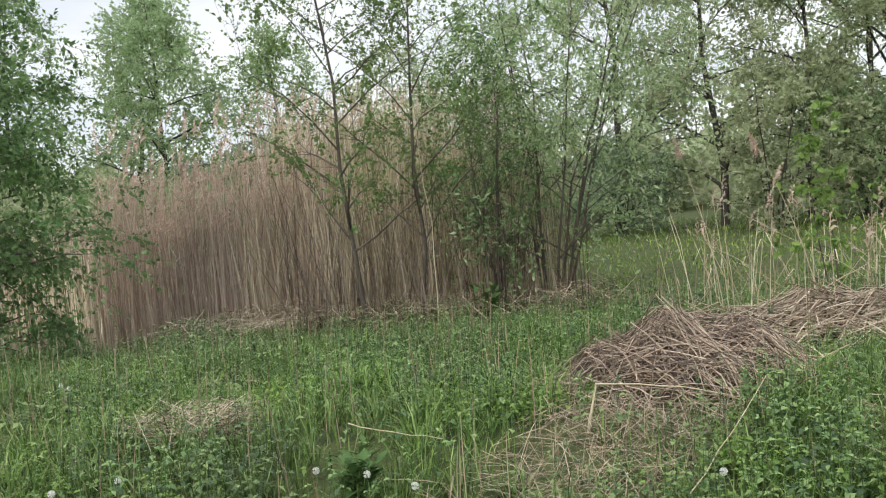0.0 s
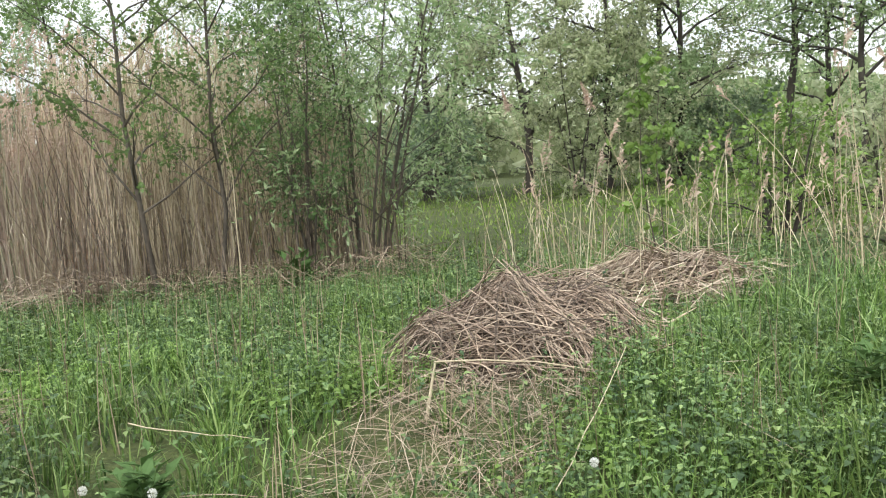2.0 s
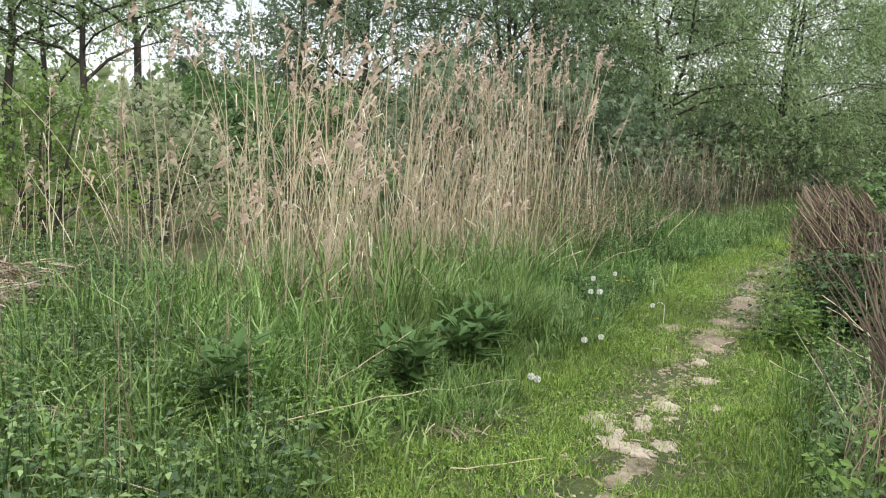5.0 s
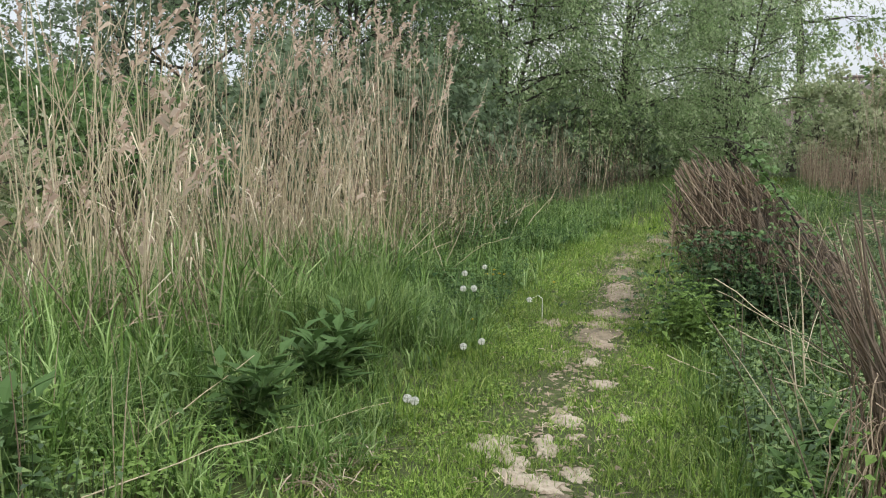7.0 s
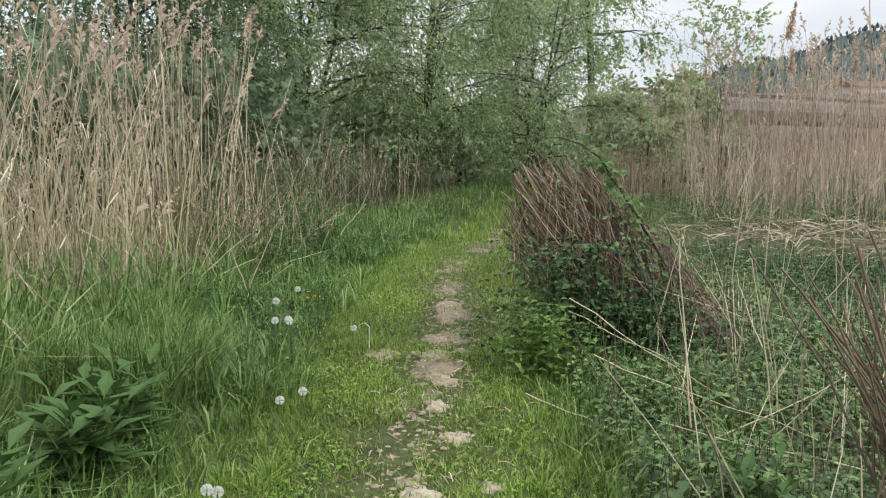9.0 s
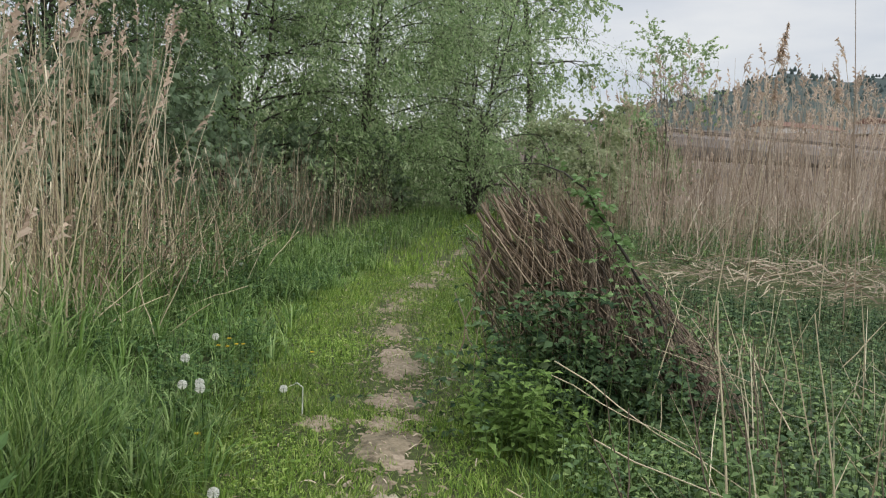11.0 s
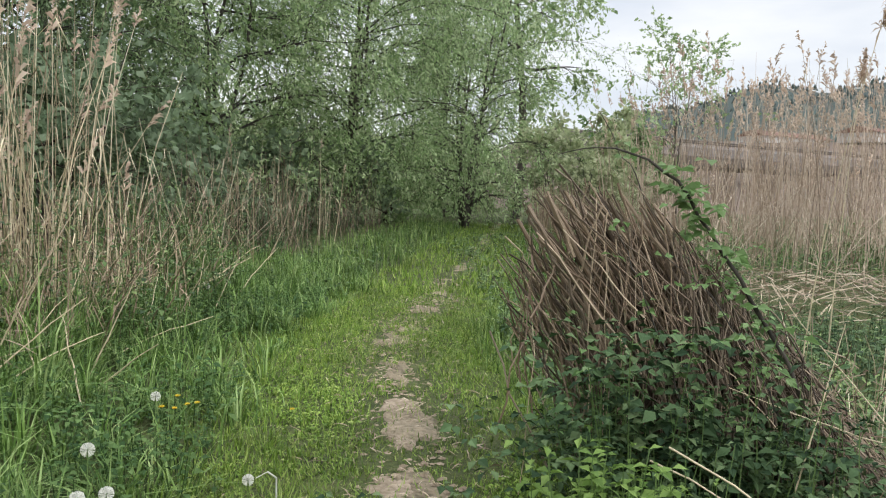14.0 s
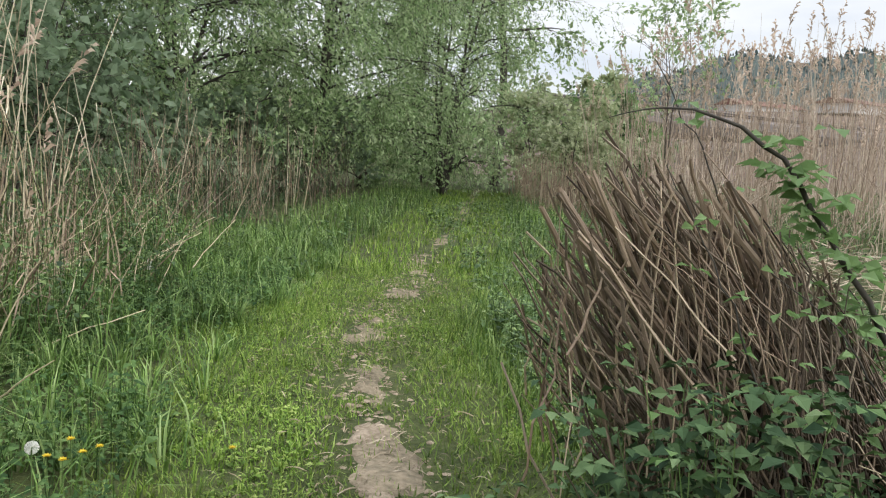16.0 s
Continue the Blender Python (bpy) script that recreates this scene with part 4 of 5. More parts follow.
grass("far_path_grass", sown(24000, 14, 32, -2.0, 4.4, lambda x, y: (1 - 0.6 * step(0.25 - np.abs(off(x, y)), 0, 0.2)) * (1 - step(np.abs(off(x, y)), 0.85, 1.2))), (0.05, 0.16), 0.02, 0.7, M_TURF, "green grass along the far footpath", 2)
tufts("verge_tussocks", sown(2300, 2.5, 16, 3.5, 6.4, lambda x, y: step(off(x, y), 0.7, 1.1) * (0.25 + 0.75 * step(cells(x, y, 0.9, 9), 0.25, 0.7)) * (1 - 0.6 * step(off(x, y), 2.0, 3.0))), 30, 0.13, (0.16, 0.36), 0.0095, M_VERGE, "arching grass tussocks on the path's verge")
tufts("path_edge_tussocks", sown(520, 2.5, 14, 2.1, 4.2, lambda x, y: step(np.abs(off(x, y)), 0.42, 0.6) * (1 - step(np.abs(off(x, y)), 0.8, 1.1))), 26, 0.1, (0.06, 0.17), 0.006, M_TURF, "low bright tussocks at the edges of the path")
tufts("meadow_tussocks", sown(1250, -4.6, 5.0, 4.1, 10.5, lambda x, y: step(off(x, y), 0.8, 1.1) * (0.3 + 0.7 * step(cells(x, y, 1.3, 19), 0.3, 0.6)) * (1 - 0.8 * litter_at(x, y))), 26, 0.14, (0.16, 0.42), 0.0095, M_GRASS, "arching green grass tussocks in the meadow")
tufts("reed_foot_grass", sown(400, 3.4, 10.5, 5.0, 6.8, lambda x, y: 1 - 0.6 * step(x, 7, 10)), 14, 0.16, (0.35, 0.8), 0.011, M_VERGE, "long green blades growing up among the reeds")
grass("verge_grass", sown(32000, 1.5, 17, 3.75, 7.4, lambda x, y: step(off(x, y), 0.62, 1.05) * (0.2 + 0.7 * step(cells(x, y, 0.9, 9), 0.2, 0.7))), (0.08, 0.3), 0.0105, 1.3, M_VERGE, "tall lush grass beside the path", 3)
grass("grass_tussock", sown(3200, 5.6, 7.2, 4.35, 5.3, lambda x, y: 1 - step(np.hypot((x - 6.4) / 0.8, (y - 4.8) / 0.5), 0.6, 1.05)), (0.25, 0.48), 0.009, 0.9, M_GRASS, "dense tussock of tall blue-green grass", 4)
grass("meadow_grass", sown(44000, -7, 5.5, 4.0, 13.6, lambda x, y: (0.12 + 0.88 * step(cells(x, y, 1.1, 9), 0.35, 0.75)) * (1 - 0.85 * litter_at(x, y))), (0.1, 0.3), 0.0115, 1.1, M_GRASS, "uneven green meadow grass", 3)
grass("far_meadow_grass", sown(23000, -2.0, 26, 12.5, 36), (0.05, 0.17), 0.032, 0.8, M_TURF, "bright green meadow beyond the reeds", 2)
grass("edge_grass", sown(12000, 1.5, 15, 1.6, 2.6, lambda x, y: step(-off(x, y), 0.55, 0.8)), (0.08, 0.25), 0.008, 0.9, M_GRASS, "grass at the path's edge", 3)
nettles("nettle_patch", sown(12500, -5.5, 6.5, 4.1, 9.5, lambda x, y: (0.15 + 0.85 * step(cells(x, y, 0.8, 31), 0.3, 0.5)) * step(off(x, y), 0.85, 1.2) * (1 - 0.8 * litter_at(x, y)) * (1 - step(np.abs(x - y * 0.1) / (y * 0.62), 0.9, 1.1))), (0.1, 0.38), 0.075, M_NETTLE, "dark green nettles and herbs in the meadow", 3)
nettles("nettle_patch", sown(3600, -6, 6, 9.5, 13.6, lambda x, y: step(cells(x, y, 1.2, 31), 0.2, 0.6)), (0.12, 0.4), 0.09, M_NETTLE, "dark green herbs near the pond edge", 3)
nettles("nettle_patch", sown(6000, 2.2, 12, 0.0, 2.5, lambda x, y: step(-off(x, y), 0.75, 1.05) * step(x + cells(x, y, 0.8, 2), 2.4, 3.6) * step(y + cells(x, y, 0.7, 3), 0.4, 1.2)), (0.08, 0.3), 0.075, M_NETTLE, "dark green nettles and ivy beside the path", 4)
nettles("nettle_patch", sown(4200, 6, 26, -9, 2.2, lambda x, y: 1 - 0.95 * litter_at(x, y)), (0.08, 0.22), 0.1, M_NETTLE, "green ground cover before the reed bed", 3)
nettles("nettle_patch", sown(3600, 7.5, 13.6, -5.0, 0.2, lambda x, y: 1 - 0.95 * litter_at(x, y)), (0.08, 0.26), 0.075, M_BRAMBLE, "dense low nettles between path and reed bed", 3)
nettles("herb_patch", sown(2200, 6.4, 14, 3.9, 5.6, lambda x, y: step(off(x, y), 0.8, 1.1) * step(cells(x, y, 0.7, 51), 0.3, 0.6)), (0.08, 0.26), 0.07, M_DOCK, "broad green herbs on the path's verge", 4)
nettles("herb_patch", sown(4200, -4, 4.5, 4.1, 8.5, lambda x, y: step(cells(x, y, 0.9, 77), 0.35, 0.65) * (1 - litter_at(x, y)) * step(off(x, y), 0.9, 1.2)), (0.08, 0.24), 0.065, M_FRESH, "light green fresh herbs among the nettles", 4)
nettles("verge_herbs", sown(2400, 13, 29, -2.5, 5.0, lambda x, y: step(np.abs(off(x, y)), 0.85, 1.1) * (1 - step(np.abs(off(x, y)), 1.9, 2.5))), (0.12, 0.36), 0.09, M_NETTLE, "taller dark herbs on both sides of the far path", 3)
grass("far_verge_grass", sown(9000, 14, 29, -1.0, 5.5, lambda x, y: step(np.abs(off(x, y)), 0.8, 1.1) * (1 - step(np.abs(off(x, y)), 1.9, 2.6))), (0.15, 0.4), 0.018, 0.8, M_GRASS, "tall grass on both sides of the far path")
nettles("low_weeds", sown(11000, 2.0, 13, 2.3, 4.2, lambda x, y: step(np.abs(off(x, y)), 0.2, 0.45) * step(cells(x, y, 0.4, 61), 0.3, 0.6)), (0.012, 0.045), 0.036, M_TURF, "low clover and plantain in the path's turf", 2)

grass("rough_grass", sown(15000, -9, 9, -6, 4.2, lambda x, y: 1 - step(x, 1.2, 2.4) * step(y, -0.6, 0.3)), (0.06, 0.2), 0.024, 1.0, M_GRASS, "rough meadow grass behind the walker", 2)


def nettle_plant(h, leaf):
    """One nettle with its stem and every leaf a part, lying at the origin."""
    ob = thing("nettle_plant", 0, 0, -50, "single tall nettle with toothed dark leaves", "nettle", "single nettles")
    s_ = np.linspace(0, 1, 4)
    p = np.stack([0.05 * h * s_ ** 2, 0.03 * h * s_, h * s_], 1)
    part("stem", tubes(p[None], (0.0035 * (1 - 0.5 * s_))[None], 5), M_GREEN_STEM, ob)
    for k in range(6):
        u = 0.25 + 0.75 * k / 5
        q = np.array([np.interp(u, s_, p[:, j]) for j in range(3)])
        for e in (0, 1):
            a = k * 1.57 + e * 3.14 + RNG.uniform(-0.3, 0.3)
            d = np.array([[math.cos(a), math.sin(a), RNG.uniform(-0.4, 0.25)]])
            L = np.array([leaf * (1.25 - 0.7 * u) * RNG.uniform(0.85, 1.15)])
            part("leaf", leaf_set(q[None], d, np.array([[0.1, 0.1, 1.0]]), L, L * 0.55), M_NETTLE, ob)
    return ob


kinds = [nettle_plant(h, l) for h, l in ((0.36, 0.065), (0.46, 0.07), (0.56, 0.075), (0.3, 0.06))]
spots = [(RNG.uniform(7.3, 8.6), RNG.normal(2.38, 0.06)) for _ in range(22)] + [(RNG.uniform(4.2, 6.9), RNG.uniform(1.5, 2.3)) for _ in range(16)] + [(RNG.uniform(1.6, 4.2), RNG.uniform(4.6, 5.6)) for _ in range(16)]
for i, (x, y) in enumerate(spots):
    m = pose(x, y, float(land(x, y)) - 0.01, RNG.uniform(-8, 8), RNG.uniform(-8, 8), RNG.uniform(0, 360))
    if i < len(kinds):
        kinds[i].matrix_basis = m
    else:
        copy_thing(kinds[i % len(kinds)], m)

straw("dead_straw", 5600, -0.4, 2.6, 4.2, 7.8, (0.12, 0.5), "flattened brown straw in the meadow", litter_at, 0.12, None, 0.004)
straw("thatch", 5200, -4.5, 5.0, 4.3, 11.0, (0.08, 0.4), "bits of dead straw among the meadow plants", lambda x, y: step(cells(x, y, 0.8, 27), 0.45, 0.75) * step(off(x, y), 0.9, 1.2), 0.16, M_LITTER, 0.0045)
straw("dead_straw", 1900, -2.8, -1.2, 5.6, 7.0, (0.15, 0.5), "flattened tan grass in the meadow", litter_at, 0.2, M_LITTER, 0.005)
straw("dead_straw", 2300, 1.8, 5.0, 6.5, 9.1, (0.12, 0.6), "broad dead reed leaves lying flat", litter_at, 0.25, M_LITTER, 0.014)
straw("dead_straw", 500, 3.7, 4.9, 3.8, 4.3, (0.06, 0.22), "small patch of dry straw at the path's edge", litter_at, 0.05)
straw("dead_straw", 5600, 11, 19, -7, 1, (0.1, 0.45), "pale broken reeds lying before the reed bed", litter_at, 0.3, M_LITTER, 0.015)
nettles("bramble_growth", sown(700, 16.0, 20.0, -9, -0.8), (0.25, 0.8), 0.085, M_NETTLE, "green growth at the foot of the reed bed", 4)
straw("dead_straw", 2600, -4.5, 2.5, 11.6, 13.8, (0.3, 0.9), "fallen dead reeds at the foot of the reed bed", lambda x, y: step(cells(x, y, 0.7, 13), 0.3, 0.6), 0.4, M_LITTER, 0.01)
straw("dead_straw", 900, 4.8, 12.5, 5.2, 7.2, (0.2, 0.6), "fallen dead reeds along the foot of the bed", None, 0.3, M_REED_DARK, 0.006)
straw("path_straw", 3200, 2.5, 14, 2.5, 3.9, (0.02, 0.09), "bits of dry grass trodden into the path", lambda x, y: 0.3 + 0.7 * (np.abs(off(x, y)) < 0.35), 0.014, M_LITTER, 0.006)
dry = sown(650, -4.5, 5.0, 4.4, 12.5)
reeds("dry_stalks", dry, (0.25, 0.75), M_REED_DARK, "thin dry stalks standing in the meadow", plume=0.0, wild=0.12, thick=0.0028, leaf_n=0)
reeds("dry_stalks", sown(170, 4.4, 9.5, -0.3, 2.1), (0.3, 0.9), M_REED_PALE, "thin bleached stalks standing among nettles", plume=0.0, wild=0.35, thick=0.003, leaf_n=0, bow=0.3)


# single fallen or leaning stalks
def stalk(a, b, thick=0.0033, sag=0.01, label="long bleached dry stalk lying over the plants", material=None):
    a, b = np.array(a, float), np.array(b, float)
    s = np.linspace(0, 1, 7)
    p = (b - a)[None] * s[:, None]
    L = float(np.linalg.norm(b - a))
    p = p + np.stack([0 * s, 0 * s, -sag * L * (1 - (2 * s - 1) ** 2)], 1) + RNG.normal(0, 0.006 * L, (7, 3))
    ob = new("dry_stalk", mesh_of("dry_stalk", *tubes(p[None], (thick * (1.1 - 0.6 * s))[None], 5), material or M_REED_PALE, True))
    ob.location = a
    tagged(ob, label, "stalk", "dry stalks")


stalk((-0.19, 11.5, 0.1), (-0.28, 11.5, 3.2), 0.008, 0.0, "tall bleached pole-like reed stalk standing alone")
stalk((-0.15, 8.7, 0.42), (0.85, 6.2, 0.4))
stalk((-0.79, 5.65, 0.48), (-0.15, 5.16, 0.46))
stalk((3.0, 9.15, 0.3), (2.65, 9.3, 1.4), label="leaning pale reed stalk")
stalk((4.3, 8.5, 0.7), (2.7, 9.25, 1.85), label="long pale reed stalk leaning across others")
stalk((3.9, 8.4, 0.35), (2.6, 9.2, 1.35), label="long pale reed stalk leaning across others")
stalk((0.81, 5.55, 0.25), (0.91, 5.63, 0.6), 0.012, 0.0, "curled pale dead leaf on a bent stalk")
stalk((0.91, 5.63, 0.6), (1.75, 5.4, 0.5), 0.005, -0.03)
stalk((4.0, 4.8, 0.2), (4.46, 4.51, 0.45))
stalk((3.9, 4.4, 0.22), (5.03, 4.05, 0.1))
stalk((3.3, 4.55, 0.25), (3.85, 4.34, 0.25))
stalk((3.62, 3.84, 0.035), (4.0, 3.49, 0.035), 0.003)
stalk((1.18, 4.44, 0.25), (1.92, 5.2, 0.65))
for i in range(26):
    x, y = RNG.uniform(4.2, 6.8), RNG.uniform(1.3, 2.3)
    z = float(land(x, y))
    stalk((x, y, z), (x + RNG.normal(0, 0.1), y + RNG.normal(0.06, 0.12), z + RNG.uniform(0.35, 0.85)), 0.004, 0.0, "thin dark dead stem standing among the nettles", M_BRUSH)
stalk((6.98, 2.37, 0.5), (6.02, 1.68, 0.16))
stalk((6.41, 2.31, 0.3), (5.5, 1.5, 0.2))
stalk((5.88, 1.92, 0.1), (6.0, 1.99, 0.96), 0.005, 0.0, "upright bleached stalk beside the path")
stalk((6.37, 2.67, 0.1), (5.82, 2.28, 0.1))
stalk((5.77, 1.57, 0.1), (5.82, 1.71, 0.96), 0.004, 0.0, "upright bleached stalk beside the path")
stalk((7.26, 2.35, 0.37), (6.5, 1.75, 0.2))
stalk((7.26, 1.26, 0.2), (7.88, 1.65, 0.9))
stalk((7.5, 1.2, 0.3), (7.57, 1.96, 0.55))
stalk((6.81, 1.28, 0.22), (7.68, 1.19, 0.56))
stalk((7.5, 0.68, 0.4), (7.44, 0.3, 0.9))
for i in range(22):
    x, y = RNG.uniform(4.6, 8.6), RNG.uniform(-0.2, 1.9)
    a_, e_, L_ = RNG.uniform(0, 6.28), RNG.uniform(0.05, 0.7), RNG.uniform(0.5, 1.2)
    z = float(land(x, y)) + 0.08
    stalk((x, y, z), (x + L_ * math.cos(a_) * math.cos(e_), min(y + L_ * math.sin(a_) * math.cos(e_), 2.2), z + 0.05 + L_ * math.sin(e_)), 0.0035, 0.02)


for i in range(46):
    x, y = RNG.uniform(8.6, 13.5), RNG.uniform(4.75, 5.8)
    a_, e_, L_ = RNG.normal(-0.6, 1.0), RNG.uniform(0.1, 1.0), RNG.uniform(0.5, 1.3)
    z = float(land(x, y)) + 0.05
    stalk((x, y, z), (x + L_ * math.cos(a_) * math.cos(e_), y + 0.6 * L_ * math.sin(a_) * math.cos(e_), z + 0.05 + L_ * math.sin(e_)), 0.0046, -0.03, "broken bleached reed stalk leaning at the bed's end")


# ---- heap of cut reeds ----
def mound(rx, ry, h, tilt=0.0):
    u, v = np.meshgrid(np.linspace(0, 2 * np.pi, 32, endpoint=False), np.linspace(0, 1, 9))
    r = 1 - v
    px, py = rx * r * np.cos(u), ry * r * np.sin(u)
    pz = h * (1 - r ** 2.2) * (0.8 + 0.4 * cells(px + 5, py + 5, 0.3, 6)) * (1 + tilt * py)
    vv = np.stack([px, py, pz], -1).reshape(-1, 3)
    i = (np.arange(8)[:, None] * 32 + np.arange(32)[None]).reshape(-1, 1)
    b = np.tile(np.arange(32), 8)[:, None]
    nx_ = i - b + (b + 1) % 32
    return vv, np.concatenate([np.concatenate([i, nx_, nx_ + 32], 1), np.concatenate([i, nx_ + 32, i + 32], 1)])


def dome(x, y, rx, ry, h):
    r = np.sqrt((x / rx) ** 2 + (y / ry) ** 2)
    return h * np.clip(1 - r ** 2.2, -0.05, 1) * (0.7 + 0.55 * cells(x + 3, y + 9, 0.32, 6))


def heap_stems(n, rx, ry, h, toward, spread, length, thick):
    a = RNG.uniform(0, 6.28, n)
    r = np.sqrt(RNG.uniform(0, 1, n)) * 0.95
    c = np.stack([rx * r * np.cos(a), ry * r * np.sin(a)], 1)
    g = RNG.normal(toward, spread, n)
    d = np.stack([np.cos(g), np.sin(g)], 1)
    L = RNG.uniform(length[0], length[1], n)
    s = np.linspace(-0.5, 0.5, 6)
    q = c[:, None] + d[:, None] * (L[:, None] * s[None])[..., None]
    z = dome(q[..., 0], q[..., 1], rx, ry, h) + RNG.uniform(0.0, 0.1, n)[:, None] + (RNG.normal(0, 0.2, n) * L)[:, None] * s[None] + RNG.normal(0, 0.014, (n, 6))
    p = np.concatenate([q, np.maximum(z, 0.01)[..., None]], -1)
    return tubes(p, np.full((n, 6), thick) * RNG.uniform(0.6, 1.4, n)[:, None])


heap = thing("reed_heap", 1.75, 6.55, float(land(1.75, 6.55)) - 0.04, "rounded heap of cut dry brown reed stems", "heap")
# added mound: its dark colour paints the shade in the heap's gaps
part("core", mound(0.98, 0.72, 0.38), M_CORE_SHADE, heap, "added dark filler mound, shade between the heap's stems as colour")
tagged(part("stem_layer", heap_stems(520, 1.0, 0.78, 0.46, -0.75, 0.65, (0.3, 1.1), 0.0036), M_REED_DARK, heap), kind="stuff")
tagged(part("straw_layer", heap_stems(520, 1.0, 0.78, 0.46, -0.6, 1.0, (0.3, 1.0), 0.0034), M_BRUSH, heap, "dark stems strewn over the heap"), kind="stuff")
heap2 = thing("reed_heap", 3.45, 7.9, float(land(3.45, 7.9)) - 0.04, "low spread heap of broad dead reed leaves", "heap")
# same kind of added mound, gap shade given as dark colour
part("core", mound(1.05, 0.6, 0.3), M_CORE_SHADE, heap2, "added dark filler mound, shade between the heap's stems as colour")
tagged(part("stem_layer", heap_stems(420, 1.1, 0.65, 0.32, 0.2, 0.7, (0.4, 1.2), 0.0055), M_LITTER, heap2), kind="stuff")

# ---- leaning stack of cut stems beside the path ----
stack = thing("stem_stack", 8.15, 1.9, float(land(8.15, 1.9)) - 0.05, "leaning stack of cut brown shrub stems", "brush pile")
# added filler mound, coloured dark to deepen the shade behind the stems
part("core", mound(0.38, 0.55, 0.82, 0.5), M_CORE_SHADE, stack, "added dark filler mound, shade between the stack's stems as colour")


def crest(y):
    """Height of the stack's top along its breadth."""
    return np.interp(y, [-0.75, -0.55, -0.3, 0.0, 0.35, 0.62, 0.78, 0.9], [0.08, 0.34, 0.72, 1.05, 1.29, 1.36, 1.25, 1.05])


def sheaf(n, y0, y1, th0, th1, len0, len1, thick, xw=0.3, low=0.72, bend=0.017, sides=4):
    """Cut stems lying side by side against the stack, their ends reaching up to its crest."""
    y = RNG.uniform(y0, y1, n)
    x = RNG.uniform(-xw, xw, n)
    z = crest(y) * RNG.uniform(low, 1.04, n) - 0.25 * np.abs(x + 0.1)
    th = np.radians(RNG.uniform(th0, th1, n))
    L = RNG.uniform(len0, len1, n)
    d = unit(np.stack([RNG.normal(-0.04, 0.2, n), np.cos(th), np.sin(th)], 1))
    L = np.minimum(L, (z - 0.02) / np.maximum(d[:, 2], 0.1))
    s = np.linspace(-1, 0, 6)
    p = np.stack([x, y, z], 1)[:, None] + d[:, None] * (L[:, None] * s[None])[..., None]
    p = p + np.cumsum(RNG.normal(0, bend, (n, 6, 3)), 1) * np.array([1, 1, 0.5])
    p[..., 2] = np.maximum(p[..., 2], 0.01)
    return tubes(p, thick * RNG.uniform(0.5, 1.5, n)[:, None] * np.linspace(1.05, 0.75, 6)[None], sides)


for i in range(150):
    part("stem", sheaf(1, 0.0, 0.8, 42, 72, 0.4, 1.0, 0.0068, 0.32), (M_STEM, M_BRUSH)[i % 2], stack)
for i in range(36):
    part("stem", sheaf(1, -0.45, 0.2, 42, 80, 0.35, 0.8, 0.0062, 0.3), M_BRUSH, stack)
for i in range(24):
    part("stem", sheaf(1, -0.1, 0.7, 48, 60, 0.5, 0.9, 0.0105, 0.25, 0.9, 0.006, 6), M_BRUSH, stack, "thick dark cut stem")
# paler material on the top stems paints the highlight along the crest
for i in range(28):
    part("stem", sheaf(1, 0.0, 0.85, 50, 66, 0.25, 0.5, 0.009, 0.3, 1.0, 0.004, 6), M_REED_DARK, stack, "cut stem standing out at the top, highlight put into its paler colour")
tagged(part("brush_mass", sheaf(480, -0.6, 0.82, 42, 76, 0.25, 0.8, 0.0042, 0.3, 0.45, 0.02), M_BRUSH, stack), kind="stuff")
tagged(part("pale_brush_mass", sheaf(210, -0.5, 0.84, 30, 100, 0.25, 0.7, 0.0036, 0.34, 0.6, 0.02), M_REED_DARK, stack, "paler weathered stems"), kind="stuff")


def hanging(n, y0, y1, thick):
    """Dead vines and grass that hang from the crest down the stack's flank."""
    y = RNG.uniform(y0, y1, n)
    z = crest(y) * RNG.uniform(0.6, 1.0, n)
    s = np.linspace(0, 1, 8)
    drop = z * RNG.uniform(0.5, 1.0, n)
    p = np.stack([RNG.normal(-0.26, 0.07, n), y, z], 1)[:, None] + np.zeros((n, 8, 3))
    p[..., 2] -= drop[:, None] * s[None] ** 1.2
    p[..., 0] -= (RNG.uniform(0.02, 0.2, n))[:, None] * s[None]
    p[..., 1] -= (RNG.normal(0.12, 0.16, n))[:, None] * s[None]
    p += np.cumsum(RNG.normal(0, 0.014, (n, 8, 3)), 1)
    p[..., 2] = np.maximum(p[..., 2], 0.015)
    return tubes(p, np.full((n, 8), thick) * RNG.uniform(0.6, 1.5, n)[:, None], 3)


tagged(part("dead_vines", hanging(420, -0.68, 0.2, 0.0028), M_BRUSH, stack, "dark dead vines hanging over the flank"), kind="stuff")
tagged(part("dead_grass", hanging(130, -0.65, 0.5, 0.0024), M_REED_DARK, stack, "grey strips of dead grass hanging over the flank"), kind="stuff")


def tangle(n, x, y, z, sx, sy, sz, L, thick):
    p0 = np.stack([RNG.normal(x, sx, n), RNG.normal(y, sy, n), RNG.uniform(z - sz, z + sz, n)], 1)
    st = np.cumsum(RNG.normal(0, L / 5, (n, 6, 3)) + RNG.normal(0, L / 6, (n, 1, 3)), 1)
    p = p0[:, None] + st
    p[..., 2] = np.maximum(p[..., 2], 0.02)
    return tubes(p, np.full((n, 6), thick), 3)


tagged(part("vine_tangle", tangle(170, -0.3, -0.3, 0.36, 0.08, 0.2, 0.3, 0.14, 0.0026), M_STEM, stack, "tangle of thin dead vines"), kind="stuff")


def bramble_leaves(n, centre, sx, sy, z0, z1, size):
    """Leaves in threes on short stalks."""
    c = np.stack([RNG.normal(centre[0], sx, n), RNG.normal(centre[1], sy, n), RNG.uniform(z0, z1, n)], 1)
    return threes(c, size)


